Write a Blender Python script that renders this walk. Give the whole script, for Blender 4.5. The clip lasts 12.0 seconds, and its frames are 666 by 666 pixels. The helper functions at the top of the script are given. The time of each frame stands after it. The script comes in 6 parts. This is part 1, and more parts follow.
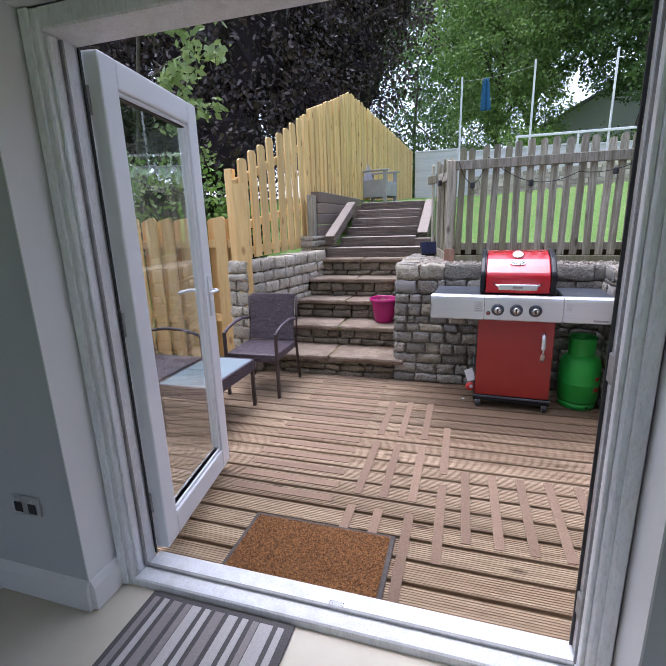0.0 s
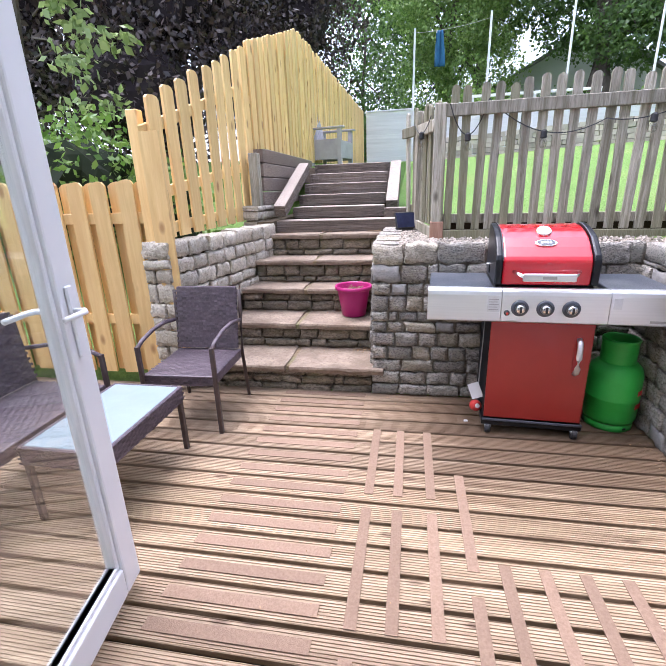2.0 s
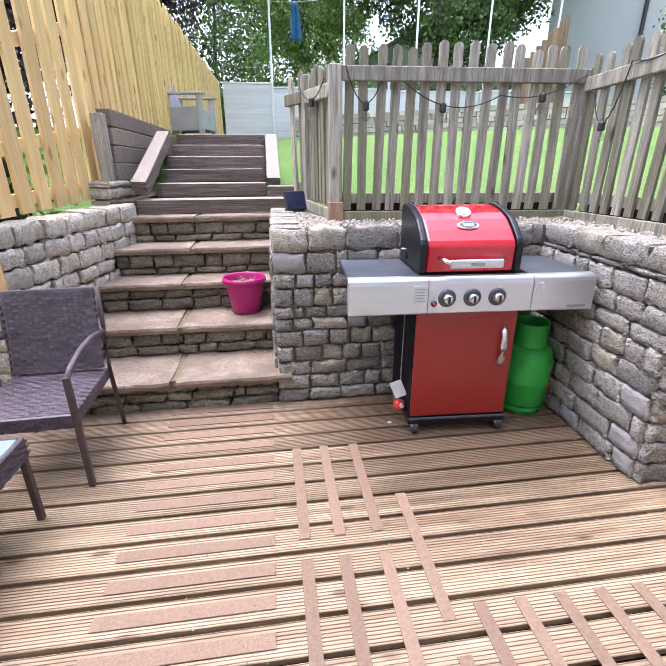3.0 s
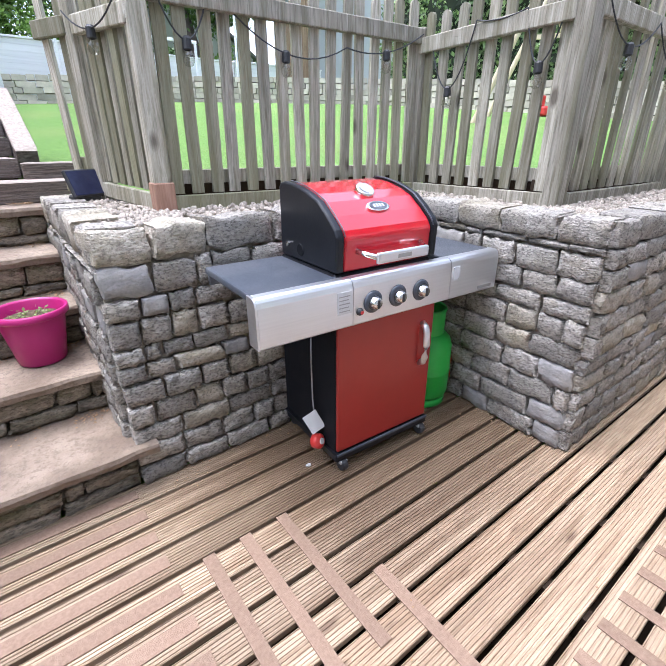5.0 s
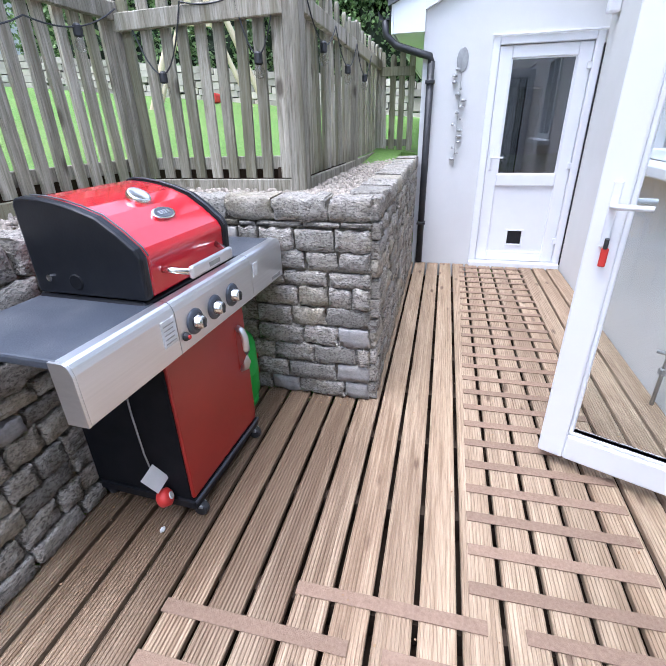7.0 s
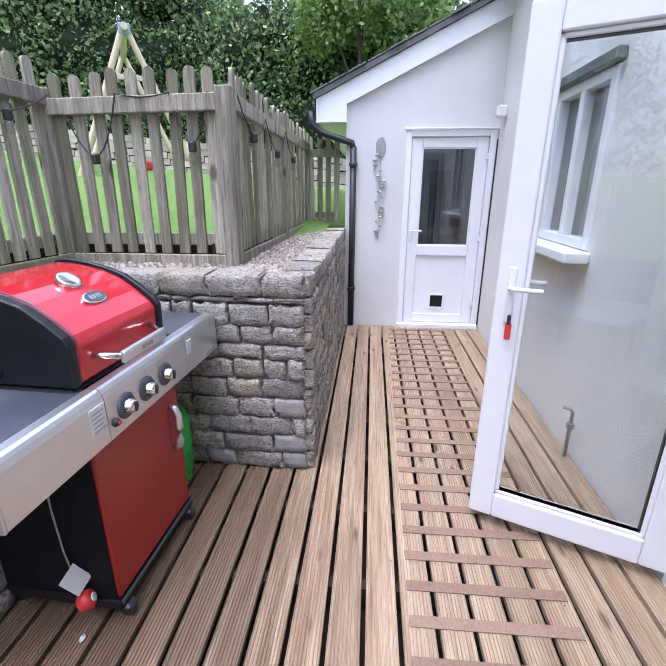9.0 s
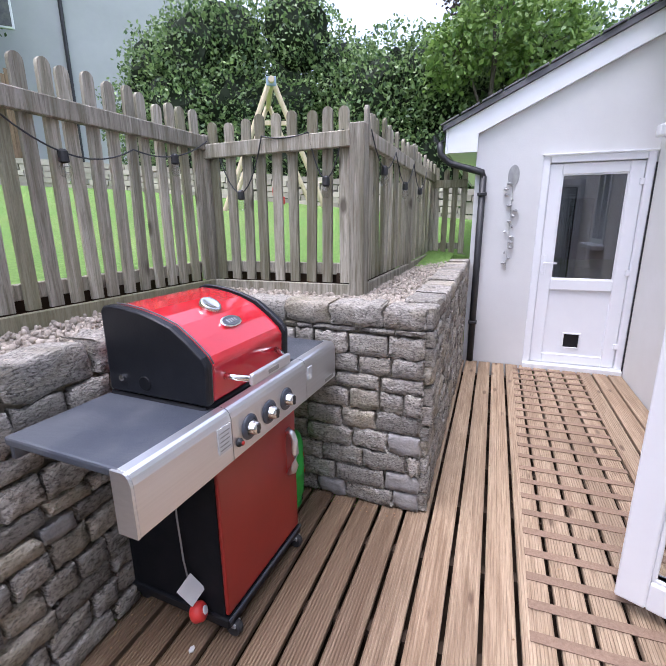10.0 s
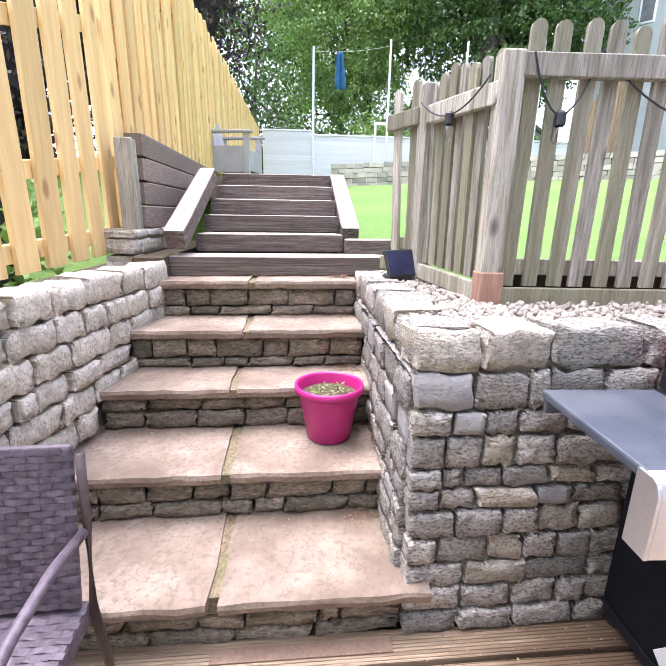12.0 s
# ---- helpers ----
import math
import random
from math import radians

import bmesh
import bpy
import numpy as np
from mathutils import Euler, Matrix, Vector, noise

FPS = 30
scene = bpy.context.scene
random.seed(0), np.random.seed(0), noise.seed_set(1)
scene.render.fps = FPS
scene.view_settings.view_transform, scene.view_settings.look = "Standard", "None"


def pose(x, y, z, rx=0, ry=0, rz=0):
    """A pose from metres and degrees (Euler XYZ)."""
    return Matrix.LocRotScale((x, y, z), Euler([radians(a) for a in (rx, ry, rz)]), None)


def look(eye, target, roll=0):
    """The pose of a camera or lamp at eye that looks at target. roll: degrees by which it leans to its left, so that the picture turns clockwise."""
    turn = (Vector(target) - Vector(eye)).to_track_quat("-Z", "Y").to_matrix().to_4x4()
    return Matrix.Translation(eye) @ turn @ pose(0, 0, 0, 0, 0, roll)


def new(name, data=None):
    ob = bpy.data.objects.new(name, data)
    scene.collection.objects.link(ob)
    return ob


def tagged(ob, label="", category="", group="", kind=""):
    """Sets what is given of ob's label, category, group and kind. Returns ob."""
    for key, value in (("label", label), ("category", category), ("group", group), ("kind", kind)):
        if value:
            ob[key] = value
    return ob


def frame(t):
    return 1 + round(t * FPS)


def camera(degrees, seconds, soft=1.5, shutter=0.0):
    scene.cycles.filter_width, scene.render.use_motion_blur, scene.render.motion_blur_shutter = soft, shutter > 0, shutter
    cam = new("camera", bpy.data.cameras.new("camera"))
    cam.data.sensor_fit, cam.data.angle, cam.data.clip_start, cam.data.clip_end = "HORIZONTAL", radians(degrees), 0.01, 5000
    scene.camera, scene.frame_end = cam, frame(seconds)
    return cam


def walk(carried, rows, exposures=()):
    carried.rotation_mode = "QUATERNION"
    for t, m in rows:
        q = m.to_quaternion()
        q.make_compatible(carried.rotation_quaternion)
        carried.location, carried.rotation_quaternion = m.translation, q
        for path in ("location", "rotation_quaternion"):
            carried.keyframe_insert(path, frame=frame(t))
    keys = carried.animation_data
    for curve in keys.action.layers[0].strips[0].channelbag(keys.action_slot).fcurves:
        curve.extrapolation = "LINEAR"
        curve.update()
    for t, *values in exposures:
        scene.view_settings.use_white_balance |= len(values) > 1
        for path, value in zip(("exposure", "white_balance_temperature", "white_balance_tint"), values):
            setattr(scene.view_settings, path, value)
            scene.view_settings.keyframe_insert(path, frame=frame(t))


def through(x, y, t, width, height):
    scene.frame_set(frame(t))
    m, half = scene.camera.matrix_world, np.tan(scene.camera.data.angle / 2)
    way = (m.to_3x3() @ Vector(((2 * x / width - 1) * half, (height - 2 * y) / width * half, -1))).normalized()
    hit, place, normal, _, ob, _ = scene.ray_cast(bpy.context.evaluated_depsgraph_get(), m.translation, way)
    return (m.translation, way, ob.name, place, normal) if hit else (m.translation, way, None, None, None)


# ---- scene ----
# camera and walk
cam = camera(75.4, 12.0, soft=0.9)
PATH = [
    (0, (0.066, -0.1, 1.519), (-0.506, 1.752, 1.026), -1.8),
    (0.5, (0.002, 0.166, 1.545), (-0.604, 1.998, 1.018), -0.6),
    (1, (-0.093, 0.418, 1.548), (-0.682, 2.248, 0.995), -1.5),
    (1.5, (-0.188, 0.637, 1.524), (-0.694, 2.481, 0.938), -2.0),
    (2, (-0.29, 0.906, 1.503), (-0.635, 2.772, 0.871), -2.0),
    (2.5, (-0.432, 1.14, 1.483), (-0.47, 3.016, 0.79), -1.1),
    (4.5, (-0.728, 2.021, 1.425), (0.173, 3.624, 0.64), 0.0),
    (5, (-0.794, 2.197, 1.419), (0.317, 3.649, 0.608), -0.1),
    (5.5, (-0.775, 2.363, 1.411), (0.495, 3.667, 0.581), -1.2),
    (6, (-0.777, 2.474, 1.425), (0.689, 3.524, 0.56), -1.0),
    (6.5, (-0.85, 2.567, 1.437), (0.808, 3.261, 0.559), -1.4),
    (7, (-0.902, 2.587, 1.447), (0.842, 3.026, 0.572), -1.5),
    (7.5, (-0.926, 2.56, 1.467), (0.862, 2.829, 0.612), -1.5),
    (9.5, (-0.935, 2.588, 1.552), (0.975, 2.826, 1.01), -0.2),
    (10, (-0.885, 2.628, 1.543), (0.930, 3.298, 1.034), -0.5),
    (10.5, (-0.835, 2.68, 1.51), (0.741, 3.818, 1.029), -0.2),
    (11, (-0.845, 2.72, 1.50), (0.348, 4.246, 1.001), 1.4),
    (11.5, (-0.858, 2.708, 1.477), (-0.199, 4.535, 0.991), 0.6),
    (12, (-0.925, 2.716, 1.464), (-0.757, 4.637, 0.934), 0.8),
]
EXPOSURES = [(0, 1.62, 5700, 18), (0.5, 2.25, 5650, 19), (1.5, 2.3, 5800, 20), (2.5, 2.22, 5850, 20), (4.5, 2.24, 5750, 15), (7.5, 1.98, 5450, 14),
             (9.5, 1.78, 5700, 20), (10, 1.78, 5800, 20), (10.5, 1.92, 5850, 20), (11.5, 2.7, 5950, 20), (12, 2.7, 5950, 20)]
walk(cam, [(t, look(eye, target, roll)) for t, eye, target, roll in PATH], EXPOSURES)

# ---- world and sun: a bright overcast sky ----
world = bpy.data.worlds.new("overcast_sky")
scene.world = world
world.use_nodes = True
wn, wl = world.node_tree.nodes, world.node_tree.links
wn.clear()
sky = wn.new("ShaderNodeTexSky")
sky.sky_type, sky.sun_disc = "NISHITA", False
sky.sun_elevation, sky.sun_rotation = radians(75), radians(305)
sky.air_density, sky.dust_density, sky.ozone_density = 1.0, 3.0, 1.0
hue = wn.new("ShaderNodeHueSaturation")
hue.inputs["Saturation"].default_value = 0.5
wbg = wn.new("ShaderNodeBackground")
wbg.inputs["Strength"].default_value = 0.15
wout = wn.new("ShaderNodeOutputWorld")
wl.new(sky.outputs[0], hue.inputs["Color"])
wl.new(hue.outputs[0], wbg.inputs["Color"])
wl.new(wbg.outputs[0], wout.inputs["Surface"])

sun_data = bpy.data.lights.new("sun", "SUN")
sun_data.energy, sun_data.angle, sun_data.color = 0.62, radians(40), (1.0, 0.98, 0.95)
sun = new("sun", sun_data)
sun.matrix_world = look((-4.2, 3.0, 20), (0, 0, 0))


# ---- materials ----
def mixed(nodes, links, a, b, fac):
    m = nodes.new("ShaderNodeMix")
    m.data_type = "RGBA"
    for sock, v in ((m.inputs[6], a), (m.inputs[7], b), (m.inputs[0], fac)):
        if isinstance(v, (tuple, list)):
            sock.default_value = (*v, 1.0)
        elif isinstance(v, (int, float)):
            sock.default_value = v
        else:
            links.new(v, sock)
    return m.outputs[2]


def ramp(nodes, links, value, lo, hi):
    r = nodes.new("ShaderNodeMapRange")
    r.inputs[1].default_value, r.inputs[2].default_value = lo, hi
    links.new(value, r.inputs[0])
    return r.outputs[0]


def surface(name, c1, c2, scale=8.0, stretch=(1, 1, 1), rough=0.7, metal=0.0, bump=0.3, bump_scale=60.0, stain=None, stain_scale=1.2,
            stain_amount=0.5, vary=0.0, pieces="", coat=0.0, bump_size=0.004, spec=0.5,
            speck=None, speck_scale=60.0, speck_amount=0.6, knots=None, knot_scale=(3, 7, 7), other=None, spot_tone=None, in_place=False):
    """A surface of two tones of grain, larger stains, and bump. pieces: 'object' or 'island' sets pieces apart by vary."""
    m = bpy.data.materials.new(name)
    m.use_nodes = True
    n, l = m.node_tree.nodes, m.node_tree.links
    p = n["Principled BSDF"]
    co = n.new("ShaderNodeTexCoord")
    mp = n.new("ShaderNodeMapping")
    mp.inputs["Scale"].default_value = stretch
    l.new(n.new("ShaderNodeNewGeometry").outputs["Position"] if in_place else co.outputs["Object"], mp.inputs["Vector"])
    rand = None
    if pieces == "object":
        rand = n.new("ShaderNodeObjectInfo").outputs["Random"]
    elif pieces == "island":
        rand = n.new("ShaderNodeNewGeometry").outputs["Random Per Island"]
    vec = mp.outputs[0]
    if rand is not None:
        add = n.new("ShaderNodeVectorMath")
        add.operation = "ADD"
        mul = n.new("ShaderNodeMath")
        mul.operation = "MULTIPLY"
        mul.inputs[1].default_value = 37.0
        l.new(rand, mul.inputs[0])
        l.new(vec, add.inputs[0])
        l.new(mul.outputs[0], add.inputs[1])
        vec = add.outputs[0]
    grain = n.new("ShaderNodeTexNoise")
    grain.inputs["Scale"].default_value, grain.inputs["Detail"].default_value = scale, 6.0
    grain.inputs["Roughness"].default_value = 0.65
    l.new(vec, grain.inputs["Vector"])
    col = mixed(n, l, c1, c2, ramp(n, l, grain.outputs[0], 0.3, 0.7))
    if stain:
        big = n.new("ShaderNodeTexNoise")
        big.inputs["Scale"].default_value, big.inputs["Detail"].default_value = stain_scale, 5.0
        l.new(vec, big.inputs["Vector"])
        f = n.new("ShaderNodeMath")
        f.operation = "MULTIPLY"
        f.inputs[1].default_value = stain_amount
        l.new(ramp(n, l, big.outputs[0], 0.45, 0.68), f.inputs[0])
        col = mixed(n, l, col, stain, f.outputs[0])
    if other and rand is not None:
        sp = n.new("ShaderNodeMath")
        sp.operation = "MULTIPLY"
        sp.inputs[1].default_value = 7.31
        l.new(rand, sp.inputs[0])
        fr = n.new("ShaderNodeMath")
        fr.operation = "FRACT"
        l.new(sp.outputs[0], fr.inputs[0])
        half = n.new("ShaderNodeMath")
        half.operation = "MULTIPLY"
        half.inputs[1].default_value = 0.75
        l.new(ramp(n, l, fr.outputs[0], 0.35, 1.0), half.inputs[0])
        col = mixed(n, l, col, other, half.outputs[0])
    if speck:
        dots = n.new("ShaderNodeTexNoise")
        dots.inputs["Scale"].default_value, dots.inputs["Detail"].default_value = speck_scale, 3.0
        dots.inputs["Roughness"].default_value = 0.7
        l.new(vec, dots.inputs["Vector"])
        f = n.new("ShaderNodeMath")
        f.operation = "MULTIPLY"
        f.inputs[1].default_value = speck_amount
        l.new(ramp(n, l, dots.outputs[0], 0.50, 0.62), f.inputs[0])
        col = mixed(n, l, col, speck, f.outputs[0])
    if knots:
        km = n.new("ShaderNodeMapping")
        km.inputs["Scale"].default_value = knot_scale
        l.new(vec, km.inputs["Vector"])
        vo = n.new("ShaderNodeTexVoronoi")
        vo.inputs["Scale"].default_value = 1.0
        l.new(km.outputs[0], vo.inputs["Vector"])
        f = n.new("ShaderNodeMath")
        f.operation = "MULTIPLY"
        f.inputs[1].default_value = 0.8
        l.new(ramp(n, l, vo.outputs["Distance"], 0.17, 0.08), f.inputs[0])
        col = mixed(n, l, col, knots, f.outputs[0])
    if spot_tone:
        # a tone mixed in round one spot, fading outwards: colour, centre, reach
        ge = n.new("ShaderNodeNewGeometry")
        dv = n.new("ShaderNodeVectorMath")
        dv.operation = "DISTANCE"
        dv.inputs[1].default_value = spot_tone[1]
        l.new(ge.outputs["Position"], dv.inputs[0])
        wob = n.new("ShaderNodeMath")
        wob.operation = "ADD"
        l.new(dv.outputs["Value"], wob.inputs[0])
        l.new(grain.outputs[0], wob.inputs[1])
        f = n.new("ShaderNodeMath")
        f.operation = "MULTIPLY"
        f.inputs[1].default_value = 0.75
        l.new(ramp(n, l, wob.outputs[0], spot_tone[2] + 0.75, spot_tone[2] + 0.2), f.inputs[0])
        col = mixed(n, l, col, spot_tone[0], f.outputs[0])
    if rand is not None and vary:
        hs = n.new("ShaderNodeHueSaturation")
        l.new(ramp(n, l, rand, 0.0, 1.0), hs.inputs["Value"])
        r = hs.inputs["Value"].links[0].from_node
        r.inputs[3].default_value, r.inputs[4].default_value = 1.0 - vary, 1.0 + vary
        l.new(col, hs.inputs["Color"])
        col = hs.outputs[0]
    l.new(col, p.inputs["Base Color"])
    p.inputs["Roughness"].default_value, p.inputs["Metallic"].default_value = rough, metal
    p.inputs["Coat Weight"].default_value = coat
    p.inputs["Coat Roughness"].default_value = 0.08
    p.inputs["Specular IOR Level"].default_value = spec
    if bump:
        fine = n.new("ShaderNodeTexNoise")
        fine.inputs["Scale"].default_value, fine.inputs["Detail"].default_value = bump_scale, 4.0
        l.new(vec, fine.inputs["Vector"])
        b = n.new("ShaderNodeBump")
        b.inputs["Strength"].default_value, b.inputs["Distance"].default_value = bump, bump_size
        l.new(fine.outputs[0], b.inputs["Height"])
        l.new(b.outputs[0], p.inputs["Normal"])
    return m


def glass(name, tint=(0.95, 0.97, 0.97), gloss=0.5):
    m = bpy.data.materials.new(name)
    m.use_nodes = True
    n, l = m.node_tree.nodes, m.node_tree.links
    n.clear()
    out, mixer = n.new("ShaderNodeOutputMaterial"), n.new("ShaderNodeMixShader")
    clear, shiny = n.new("ShaderNodeBsdfTransparent"), n.new("ShaderNodeBsdfGlossy")
    clear.inputs[0].default_value = (*tint, 1)
    shiny.inputs["Roughness"].default_value = 0.015
    lw = n.new("ShaderNodeLayerWeight")
    lw.inputs[0].default_value = 0.5
    pw = n.new("ShaderNodeMath")
    pw.operation = "POWER"
    pw.inputs[1].default_value = 2.7
    l.new(lw.outputs["Facing"], pw.inputs[0])
    ma = n.new("ShaderNodeMath")
    ma.operation = "MULTIPLY_ADD"
    ma.inputs[1].default_value, ma.inputs[2].default_value = 0.9, 0.02 + 0.1 * gloss
    l.new(pw.outputs[0], ma.inputs[0])
    l.new(ma.outputs[0], mixer.inputs[0])
    l.new(clear.outputs[0], mixer.inputs[1])
    l.new(shiny.outputs[0], mixer.inputs[2])
    l.new(mixer.outputs[0], out.inputs[0])
    return m


def leafage(name, c1, c2, through=0.35):
    """Leaves: each one its own tone, some light coming through."""
    m = bpy.data.materials.new(name)
    m.use_nodes = True
    n, l = m.node_tree.nodes, m.node_tree.links
    p = n["Principled BSDF"]
    geo = n.new("ShaderNodeNewGeometry")
    col = mixed(n, l, c1, c2, geo.outputs["Random Per Island"])
    l.new(col, p.inputs["Base Color"])
    p.inputs["Roughness"].default_value = 0.45
    tr = n.new("ShaderNodeBsdfTranslucent")
    l.new(col, tr.inputs[0])
    ms = n.new("ShaderNodeMixShader")
    ms.inputs[0].default_value = through
    l.new(p.outputs[0], ms.inputs[1])
    l.new(tr.outputs[0], ms.inputs[2])
    l.new(ms.outputs[0], n["Material Output"].inputs[0])
    return m


M = {}
# boards turn darker brown towards a spot by the barbecue
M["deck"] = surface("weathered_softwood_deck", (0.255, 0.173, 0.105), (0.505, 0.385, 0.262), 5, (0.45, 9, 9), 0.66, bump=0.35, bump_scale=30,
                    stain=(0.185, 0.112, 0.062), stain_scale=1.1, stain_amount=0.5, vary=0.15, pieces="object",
                    knots=(0.10, 0.055, 0.03), knot_scale=(6.5, 1.0, 1.0), speck=(0.20, 0.135, 0.08), speck_scale=22, speck_amount=0.45, spot_tone=((0.115, 0.066, 0.034), (0.55, 3.65, 0.0), 0.95))
# darkened so the deck gaps look black: shade put into colour; edging shares it
M["joist"] = surface("shade_dark_brown", (0.03, 0.021, 0.015), (0.055, 0.038, 0.026), 4, (1, 1, 1), 0.95, spec=0.1)
M["grip"] = surface("brown_grit_strip", (0.20, 0.13, 0.09), (0.28, 0.195, 0.14), 90, (1, 1, 1), 0.9, bump=0.5, bump_scale=300, vary=0.12, pieces="object", spec=0.2)
M["stone"] = surface("granite_rubble", (0.16, 0.145, 0.125), (0.50, 0.465, 0.415), 26, (1, 1, 1.7), 0.9, bump=1.0, bump_scale=75, bump_size=0.011,
                     stain=(0.30, 0.26, 0.19), stain_scale=9, stain_amount=0.55, vary=0.22, pieces="object",
                     speck=(0.065, 0.058, 0.05), speck_scale=70, speck_amount=0.75, other=(0.25, 0.235, 0.205), in_place=True)
M["slatestone"] = surface("smooth_blue_grey_stone", (0.20, 0.19, 0.185), (0.33, 0.315, 0.30), 14, (1, 1, 1.5), 0.95, bump=0.8, bump_scale=60, bump_size=0.006,
                          stain=(0.30, 0.27, 0.22), stain_scale=9, stain_amount=0.4, vary=0.15, pieces="object", speck=(0.15, 0.145, 0.14), speck_scale=70, speck_amount=0.35, in_place=True)
M["palestone"] = surface("pale_limestone_rubble", (0.25, 0.22, 0.175), (0.52, 0.47, 0.39), 24, (1, 1, 1.5), 0.9, bump=1.0, bump_scale=75, bump_size=0.011,
                         stain=(0.27, 0.235, 0.15), stain_scale=8, stain_amount=0.6, vary=0.2, pieces="object",
                         speck=(0.11, 0.095, 0.07), speck_scale=65, speck_amount=0.6, in_place=True)
# palestone brightened for the left wall: light it lacked put into the colour
M["litstone"] = surface("lit_walling_stone", (0.40, 0.355, 0.285), (0.72, 0.66, 0.56), 20, (1, 1, 1), 0.9, bump=1.0, bump_scale=60, bump_size=0.014,
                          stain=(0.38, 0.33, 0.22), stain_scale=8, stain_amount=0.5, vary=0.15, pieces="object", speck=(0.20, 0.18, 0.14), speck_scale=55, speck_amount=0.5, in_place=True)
M["bankwood"] = surface("brown_bank_sleeper", (0.13, 0.09, 0.07), (0.36, 0.28, 0.225), 4, (1.5, 9, 9), 0.85, bump=0.6, bump_scale=14, bump_size=0.008, vary=0.2, pieces="object")
M["mortar"] = surface("brown_lime_mortar", (0.12, 0.10, 0.078), (0.36, 0.31, 0.245), 24, bump=0.8, bump_scale=60, bump_size=0.01, rough=0.95)
M["slab"] = surface("sandstone_slab", (0.205, 0.153, 0.112), (0.355, 0.28, 0.212), 7, (1, 1, 1), 0.9, bump=1.0, bump_scale=26, bump_size=0.012,
                    stain=(0.15, 0.105, 0.072), stain_scale=3.2, stain_amount=0.8, vary=0.1, pieces="object", speck=(0.14, 0.105, 0.075), speck_scale=45, speck_amount=0.55, in_place=True)
# browner than the walls, with shade below the slab edges put in
M["riser"] = surface("shaded_brown_riser", (0.12, 0.095, 0.068), (0.36, 0.30, 0.225), 22, (1, 1, 2.2), 0.92, bump=1.0, bump_scale=60, bump_size=0.012,
                     stain=(0.11, 0.10, 0.045), stain_scale=5, stain_amount=0.6, vary=0.25, pieces="object", speck=(0.05, 0.042, 0.03), speck_scale=50, speck_amount=0.6, in_place=True)
M["grit"] = surface("brown_joint_grit", (0.12, 0.085, 0.05), (0.34, 0.26, 0.16), 60, rough=0.95, bump=1.0, bump_scale=120, bump_size=0.012, stain=(0.10, 0.13, 0.04), stain_scale=6, stain_amount=0.7)
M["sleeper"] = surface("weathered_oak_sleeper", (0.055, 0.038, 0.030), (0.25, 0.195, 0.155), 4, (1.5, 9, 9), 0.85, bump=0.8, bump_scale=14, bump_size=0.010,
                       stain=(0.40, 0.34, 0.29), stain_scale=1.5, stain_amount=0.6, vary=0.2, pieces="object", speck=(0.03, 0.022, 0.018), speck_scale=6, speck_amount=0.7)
M["skylit_worn"] = surface("skylit_worn_oak_top", (0.24, 0.19, 0.155), (0.46, 0.39, 0.33), 5, (1.5, 9, 9), 0.85, bump=0.6, bump_scale=14, bump_size=0.008, vary=0.12, pieces="object")
M["pine"] = surface("fresh_yellow_pine", (0.70, 0.46, 0.18), (0.84, 0.61, 0.28), 4, (9, 9, 0.7), 0.6, bump=0.2, bump_scale=14,
                    stain=(0.60, 0.36, 0.14), stain_scale=1.6, stain_amount=0.5, vary=0.13, pieces="object", knots=(0.36, 0.17, 0.06), knot_scale=(0.6, 0.6, 4.0))
M["oldwood"] = surface("silvered_fence_wood", (0.26, 0.235, 0.18), (0.52, 0.48, 0.40), 5, (12, 12, 0.7), 0.85, bump=0.8, bump_scale=12, bump_size=0.010,
                       stain=(0.12, 0.11, 0.055), stain_scale=1.6, stain_amount=0.7, vary=0.25, pieces="object", other=(0.155, 0.15, 0.075), knots=(0.06, 0.045, 0.03), knot_scale=(0.5, 0.5, 4.0),
                       speck=(0.13, 0.12, 0.07), speck_scale=9, speck_amount=0.5)
M["white"] = surface("white_upvc", (0.78, 0.79, 0.82), (0.82, 0.83, 0.85), 3, rough=0.28, bump=0.03, bump_scale=20)
M["frame_paint"] = surface("scuffed_white_frame", (0.78, 0.79, 0.81), (0.86, 0.87, 0.88), 9, (3, 3, 0.8), rough=0.4, bump=0.2, bump_scale=50,
                           stain=(0.56, 0.55, 0.53), stain_scale=5, stain_amount=0.35, speck=(0.40, 0.38, 0.35), speck_scale=38, speck_amount=0.25)
M["shoe"] = surface("red_brown_stained_wood", (0.24, 0.125, 0.08), (0.40, 0.24, 0.17), 6, (9, 9, 0.8), 0.8, bump=0.4, bump_scale=14)
M["brownfence"] = surface("brown_fence_board", (0.16, 0.105, 0.06), (0.34, 0.235, 0.14), 4, (9, 9, 0.7), 0.8, bump=0.3, bump_scale=14, vary=0.25, pieces="object")
M["render"] = surface("white_render", (0.62, 0.62, 0.615), (0.69, 0.69, 0.685), 1.2, rough=0.9, bump=0.25, bump_scale=90,
                      stain=(0.54, 0.53, 0.49), stain_scale=0.7, stain_amount=0.4)
M["cream"] = surface("cream_render", (0.70, 0.69, 0.66), (0.76, 0.75, 0.73), 1.4, rough=0.9, bump=0.25, bump_scale=90,
                     stain=(0.60, 0.58, 0.52), stain_scale=0.8, stain_amount=0.4)
M["greywall"] = surface("grey_emulsion", (0.50, 0.515, 0.52), (0.54, 0.555, 0.56), 2, rough=0.85, bump=0.08, bump_scale=120)
M["paint"] = surface("white_gloss_paint", (0.76, 0.76, 0.75), (0.80, 0.80, 0.79), 2, rough=0.4, bump=0.05, bump_scale=40)
